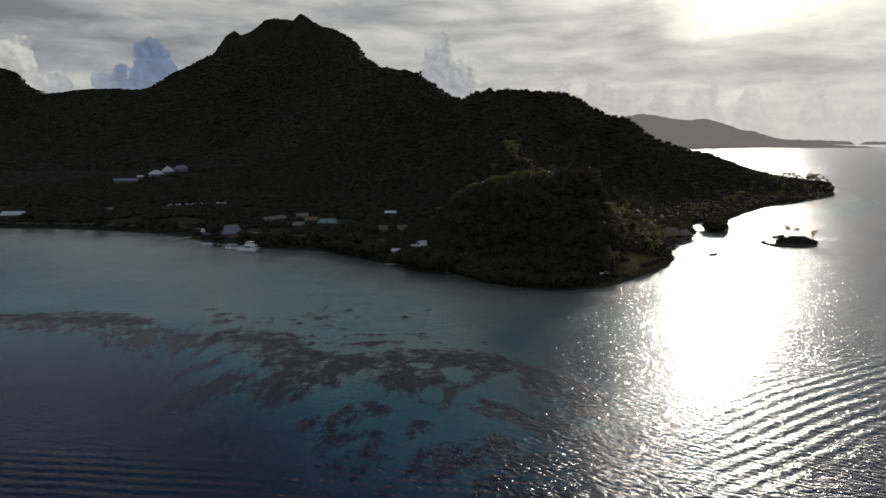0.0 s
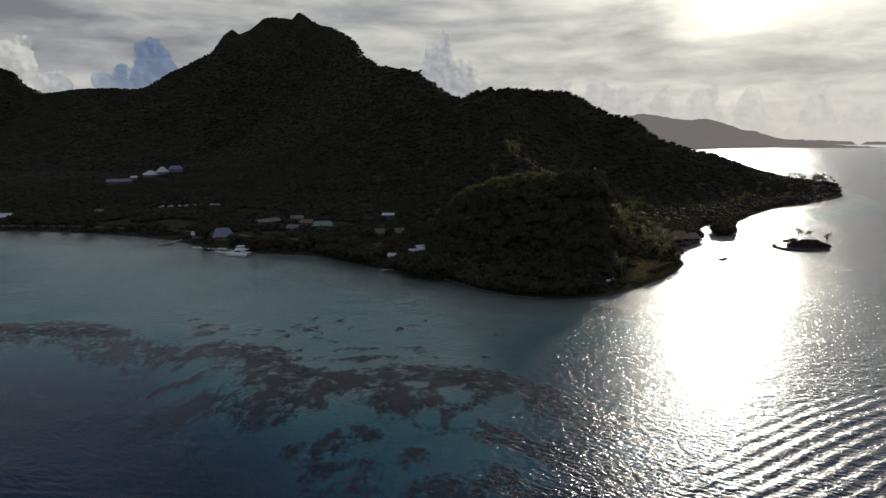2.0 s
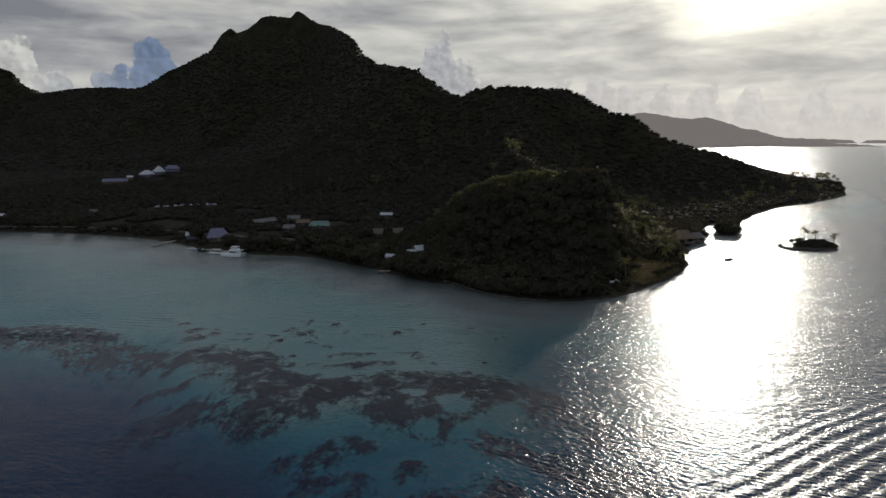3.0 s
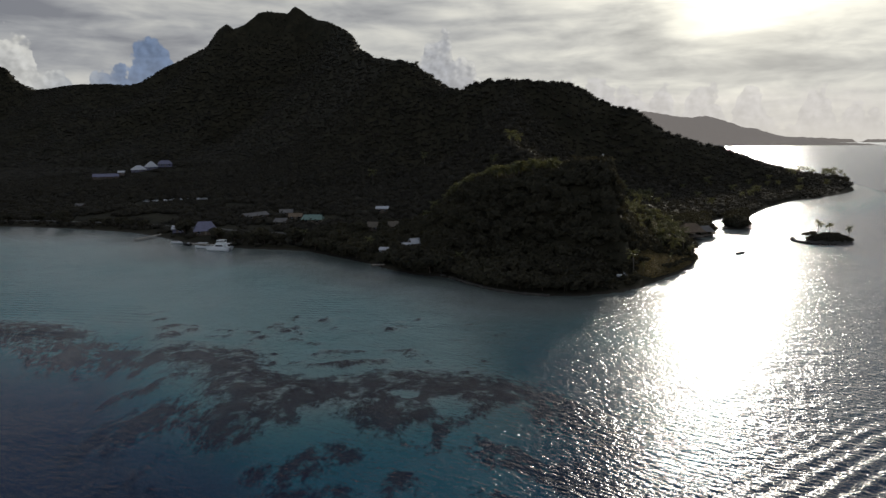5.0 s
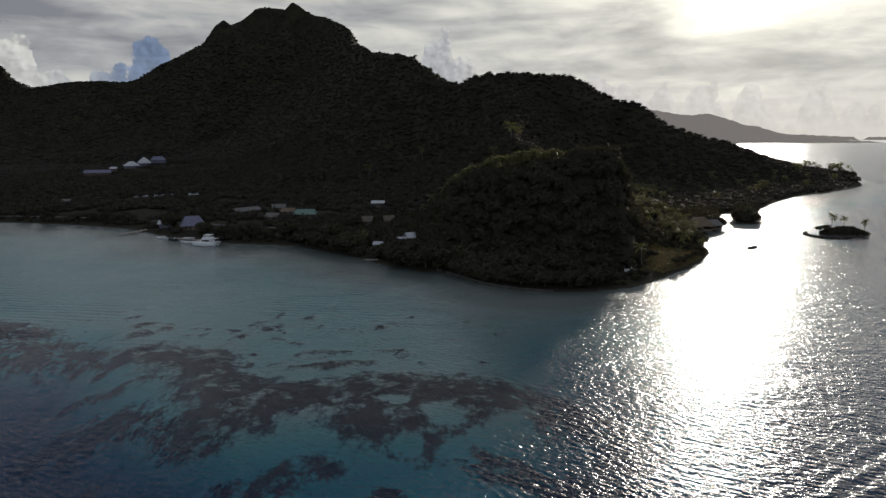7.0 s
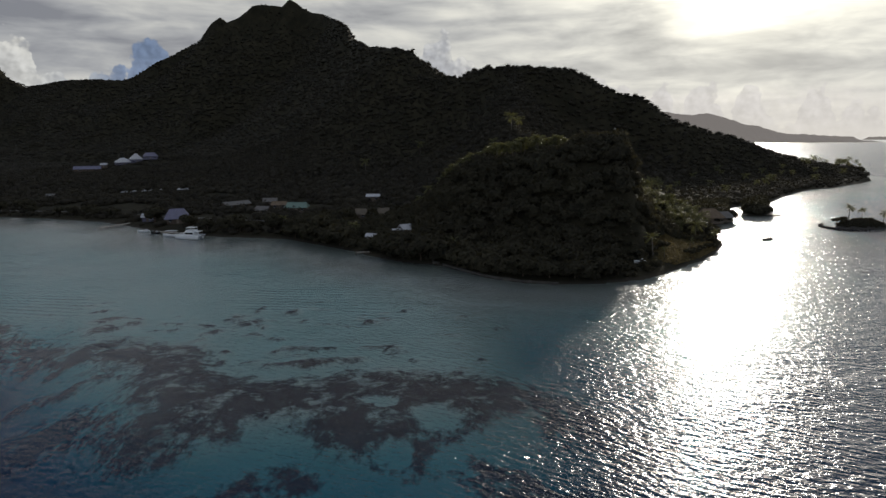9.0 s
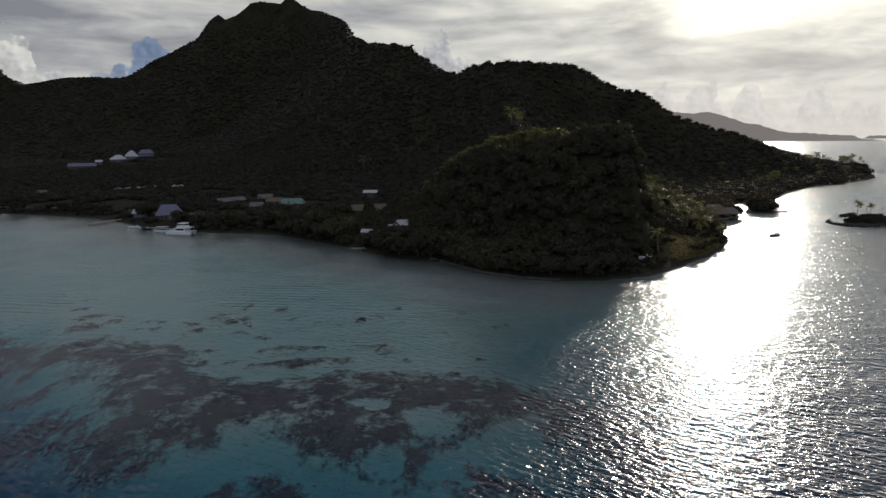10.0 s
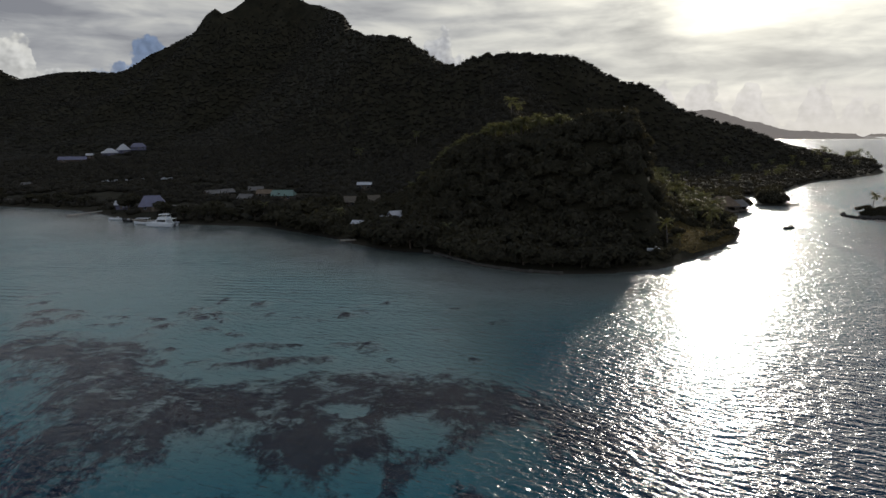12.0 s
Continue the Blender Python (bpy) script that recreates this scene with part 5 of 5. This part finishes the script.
# ---------------------------------------------------------------- single trees and palms
def build_palms():
    kinds = [build_palm(stand(182.9, 320.5, 0.4, 1.0, z=2.3), 5.8, 0.6, 22, 2.7, 1, "slender coconut palm on the rocky islet", "islet palms"),
             build_palm(stand(69, 234.5, 2.0), 6.6, 0.9, 15, 3.0, 2, "coconut palm leaning at the shore of the point", "shore palms"),
             build_palm(stand(66, 300, 0.3), 6.0, 0.3, 25, 3.3, 3, "coconut palm standing above the hillside scrub", "hill palms"),
             build_palm(stand(400, 668, 4.0), 10.0, 1.2, 20, 2.9, 4, "tall coconut palm on the low headland", "headland palms")]
    copy_sized(kinds[0], stand(187.8, 319.0, 2.2, 0.86, z=2.2))
    copy_sized(kinds[0], stand(195.0, 316.0, 4.0, 0.92, z=1.0))
    rng = random.Random(11)
    for x, y, s in ((102, 268, 0.6), (106, 276, 0.55), (88, 255, 0.4), (92, 262, 0.35), (73, 236, 0.45), (104, 283, 0.7), (108, 292, 0.8), (40, 225, 0.7), (8, 243, 0.8), (-30, 275, 0.9), (-62, 293, 0.9)):
        copy_sized(kinds[1], stand(x, y, rng.uniform(0, 6.3), s))
    # along the crest of the near hill
    for k in range(84):
        t = rng.random()
        x, y = 2 + 50 * t + rng.uniform(-2, 2), 314 - 26 * min(1.0, t * 1.8) + rng.uniform(-4, 8)
        copy_sized(kinds[2], stand(x, y, rng.uniform(0, 6.3), rng.uniform(0.55, 0.8) if x < 18 else rng.uniform(0.75, 1.05)))
    # the grove between hill and bay
    for k in range(58):
        x, y = rng.uniform(82, 114), rng.uniform(272, 372)
        if shore_distance(np.array([x]), np.array([y]))[0] > 3:
            copy_sized(kinds[2], stand(x, y, rng.uniform(0, 6.3), rng.uniform(1.0, 1.4), sink=2.4))
    # scattered on the slopes behind
    for k in range(40):
        t = rng.random()
        x, y = 105 + 235 * t + rng.uniform(-20, 20), 392 + 150 * t + rng.uniform(-10, 90)
        if shore_distance(np.array([x]), np.array([y]))[0] > 4:
            copy_sized(kinds[2], stand(x, y, rng.uniform(0, 6.3), rng.uniform(0.85, 1.25)))
    for x, y, s in ((42, 419, 1.5), (120, 403, 1.5), (47, 428, 1.2), (30, 402, 1.1), (75, 445, 1.3), (85, 452, 1.3), (95, 448, 1.2), (-4, 330, 1.0), (-8, 322, 0.9), (-60, 520, 1.4), (-20, 560, 1.4)):
        copy_sized(kinds[2], stand(x, y, rng.uniform(0, 6.3), s))
    for k in range(40):
        x, y = rng.uniform(384, 417), rng.uniform(632, 704)
        if shore_distance(np.array([x]), np.array([y]))[0] > 2:
            copy_sized(kinds[3], stand(x, y, rng.uniform(0, 6.3), rng.uniform(0.7, 1.3)))


build_palms()


def build_trees():
    kinds = [build_tree(stand(-262, 366), 7.5, 4.6, 21, "dark spreading tree at the edge of the bay", "shore trees"),
             build_tree(stand(39.4, 639.8, 0.0, 1.0, sink=2.0), 7.0, 4.4, 22, "lone tree standing out on the ridge", "ridge trees"),
             build_tree(stand(20, 236, 0.0, 0.8), 6.5, 4.2, 23, "low tree hanging over the water under the hill", "hill shore trees")]
    rng = random.Random(5)
    for x, y, s in ((76.5, 609, 0.7), (81, 612, 0.55), (-36, 697, 0.8), (-113, 826, 0.9), (131, 646, 0.7), (156, 600, 0.8), (200, 541, 0.8)):
        copy_sized(kinds[1], stand(x, y, rng.uniform(0, 6.3), s, sink=2.2 * s))
    along = [(-128, 320), (-104, 304), (-96, 300), (-84, 297), (-76, 297), (-68, 296), (-60, 295), (-54, 294), (-300, 364), (-285, 362), (-247, 361), (-228, 361), (-214, 357), (-206, 355), (-193, 352), (-182, 349), (-176, 347), (-168, 344), (-161, 342), (-131, 323), (-88, 296), (-80, 296), (-72, 294), (-64, 293), (-57, 292),
             (-50, 288), (-43, 284), (-38, 281), (-12, 259)]
    for x, y in along:
        big = 1.3 if -50 < x < 0 else 1.0
        copy_sized(kinds[0], stand(x + rng.uniform(-2, 2), y + rng.uniform(0, 2) - 2.5 * (big > 1), rng.uniform(0, 6.3), rng.uniform(0.55, 1.0) * big))
    for x, y in ((-6, 251), (-1, 248), (4, 244), (9, 241), (14, 237), (20, 233), (24, 230), (29, 228.5), (34, 226.5), (40, 225), (46, 225.5), (52, 226.5), (58, 229), (64, 234), (70, 240), (76, 246), (159, 361), (164, 366), (162, 362), (168, 372),
                 (172, 380), (176, 389), (180, 396), (178, 316), (186, 321), (181, 322), (190, 318), (176, 319)):
        z = 1.6 if 174 < x < 192 and y < 330 else None
        copy_sized(kinds[2], stand(x, y, rng.uniform(0, 6.3), rng.uniform(0.75, 1.15) * (0.36 if z else 0.45 if 57 < x < 80 else 1.0), z=z))

    # low bushes along the outer edge of the point
    for x, y in ((84, 244), (88, 247.5), (92, 252), (95.5, 257), (99, 261), (102, 266), (104.5, 270.5), (106, 276), (107.5, 282), (109, 289)):
        copy_sized(kinds[2], stand(x + rng.uniform(-1, 0.4), y + rng.uniform(-0.5, 0.8), rng.uniform(0, 6.3), rng.uniform(0.22, 0.40)))

    # the wooded end of the low headland
    for k in range(22):
        x, y = rng.uniform(378, 413), rng.uniform(622, 700)
        if shore_distance(np.array([x]), np.array([y]))[0] > 1:
            copy_sized(kinds[0], stand(x, y, rng.uniform(0, 6.3), rng.uniform(0.6, 0.95)))

    # broad trees that lean out over the calm water
    rng = random.Random(31)
    for x, y in ((-55, 285), (-46, 277.5), (-39, 272), (-34, 267.5), (-13, 246.5), (-9, 243.5), (-3, 240.5), (1, 239.5), (8.5, 232), (13, 227), (20, 220.5), (27, 216.5), (34, 214.5), (41, 214), (48, 215.5), (54, 218)):
        copy_sized(kinds[2], stand(x, y, rng.uniform(0, 6.3), rng.uniform(0.85, 1.25) * (0.75 if x > 9 else 1.0)))


build_trees()


def build_forest():
    rng = np.random.default_rng(7)
    near = [crown_shape(1, 230, 100 + k, 0.27) for k in range(5)]
    mid = [crown_shape(1, 40, 120 + k, 0.22) for k in range(5)]
    far = [crown_shape(1, 6, 140 + k, 0.20) for k in range(5)]
    # the hill by the point and its shore
    x, y, z, d = wood_points(-60, 195, 215, 400, 2.75, 1, 1.0)
    ok = (y < 345 + 0.3 * x) & ~((x > 72 + 0.22 * (y - 240)) & (y < 268) & (z < 5))
    x, y, z, d = x[ok], y[ok], z[ok], d[ok]
    r = 1.6 + 2.1 * rng.random(len(x)) ** 2.0
    r = r * np.where((x > 50) & (d < 16) & (y < 285), 0.45, 1.0)
    t = np.clip((x - 2) / 50, 0, 1)
    r = r * np.where((np.abs(y - (316 - 26 * np.minimum(1.0, t * 1.8))) < 9) & (x > -4) & (x < 56), 0.62, 1.0)
    scatter("hillside_wood", near, np.stack([x, y, z + r * 0.55], 1), r, r * rng.uniform(0.8, 1.25, len(x)), BUSH, "dense dark green trees and scrub over the hill", "trees", 2)
    # slopes and village behind
    x, y, z, d = wood_points(-420, 440, 260, 700, 4.3, 3, 1.5)
    ok = ~((y < 345 + 0.3 * x) & (x > -60) & (x < 195))
    flat = (d < 110) & (d > 13) & (x < -5)
    ok &= ~(flat & (fbm(x, y, 34, 3, 77) < -0.22))
    x, y, z, d = x[ok], y[ok], z[ok], d[ok]
    r = (2.2 + 2.4 * rng.random(len(x)) ** 2.2) * np.clip(0.6 + d / 80, 0.6, 1.0) * np.where((y > 540) & (x > -200), 0.8, 1.0) * np.where((x > 370) & (y > 600), 2.6, 1.0) * np.where((x > 95) & (y < 560), 1.3, 1.0)
    scatter("slope_wood", mid, np.stack([x, y, z + r * np.where(y > 540, 0.12, 0.3)], 1), r, r * np.where(y > 540, 0.9, 1.0) * rng.uniform(0.75, 1.1, len(x)), FOREST, "dense tropical forest on the lower slopes", "trees", 4)
    # the mountain
    x, y, z, d = wood_points(-1330, 440, 380, 1540, 6.6, 5, 4.0)
    ok = ((y > 700) | (x < -420)) & (y > 0.0 * x)
    bare = (z > 250) & (fbm(x, y, 40, 3, 79) < 0.05)
    ok &= ~bare
    x, y, z = x[ok], y[ok], z[ok]
    r = (3.3 + 2.6 * rng.random(len(x)) ** 2) * (1 - 0.35 * smooth(z, 200, 250))
    scatter("mountain_forest", far, np.stack([x, y, z + r * 0.02], 1), r, r * rng.uniform(0.45, 0.7, len(x)), FOREST, "dark forest covering the mountain flanks", "trees", 6)

    # rough grass on the low tip of the point, scrub on the islet
    x, y, z, d = wood_points(68, 112, 232, 285, 0.55, 8, 0.8)
    ok = x > 71 + 0.22 * (y - 240)
    x, y, z = x[ok], y[ok], z[ok]
    r = rng.uniform(0.25, 0.7, len(x))
    tuft = [crown_shape(1, 6, 160 + k, 0.6) for k in range(3)]
    scatter("rough_grass", tuft, np.stack([x, y, z + 0.05], 1), r, r * rng.uniform(0.5, 1.0, len(x)), GRASS, "rough olive grass and low plants on the point", "grass", 9)
    a, t = rng.uniform(0, 2 * math.pi, 420), np.sqrt(rng.random(420)) * 0.86
    x, y = 186.5 + 12.0 * t * np.cos(a), 316.5 + 6.8 * t * np.sin(a)
    r = rng.uniform(0.5, 1.3, 420) * (1.25 - t * 0.6)
    scatter("islet_scrub", near[:3], np.stack([x, y, 2.7 * (1 - t ** 1.6) + 0.2], 1), r, r * rng.uniform(0.7, 1.2, 420), BUSH, "low dark scrub covering the rocky islet", "scrub", 10)


build_forest()
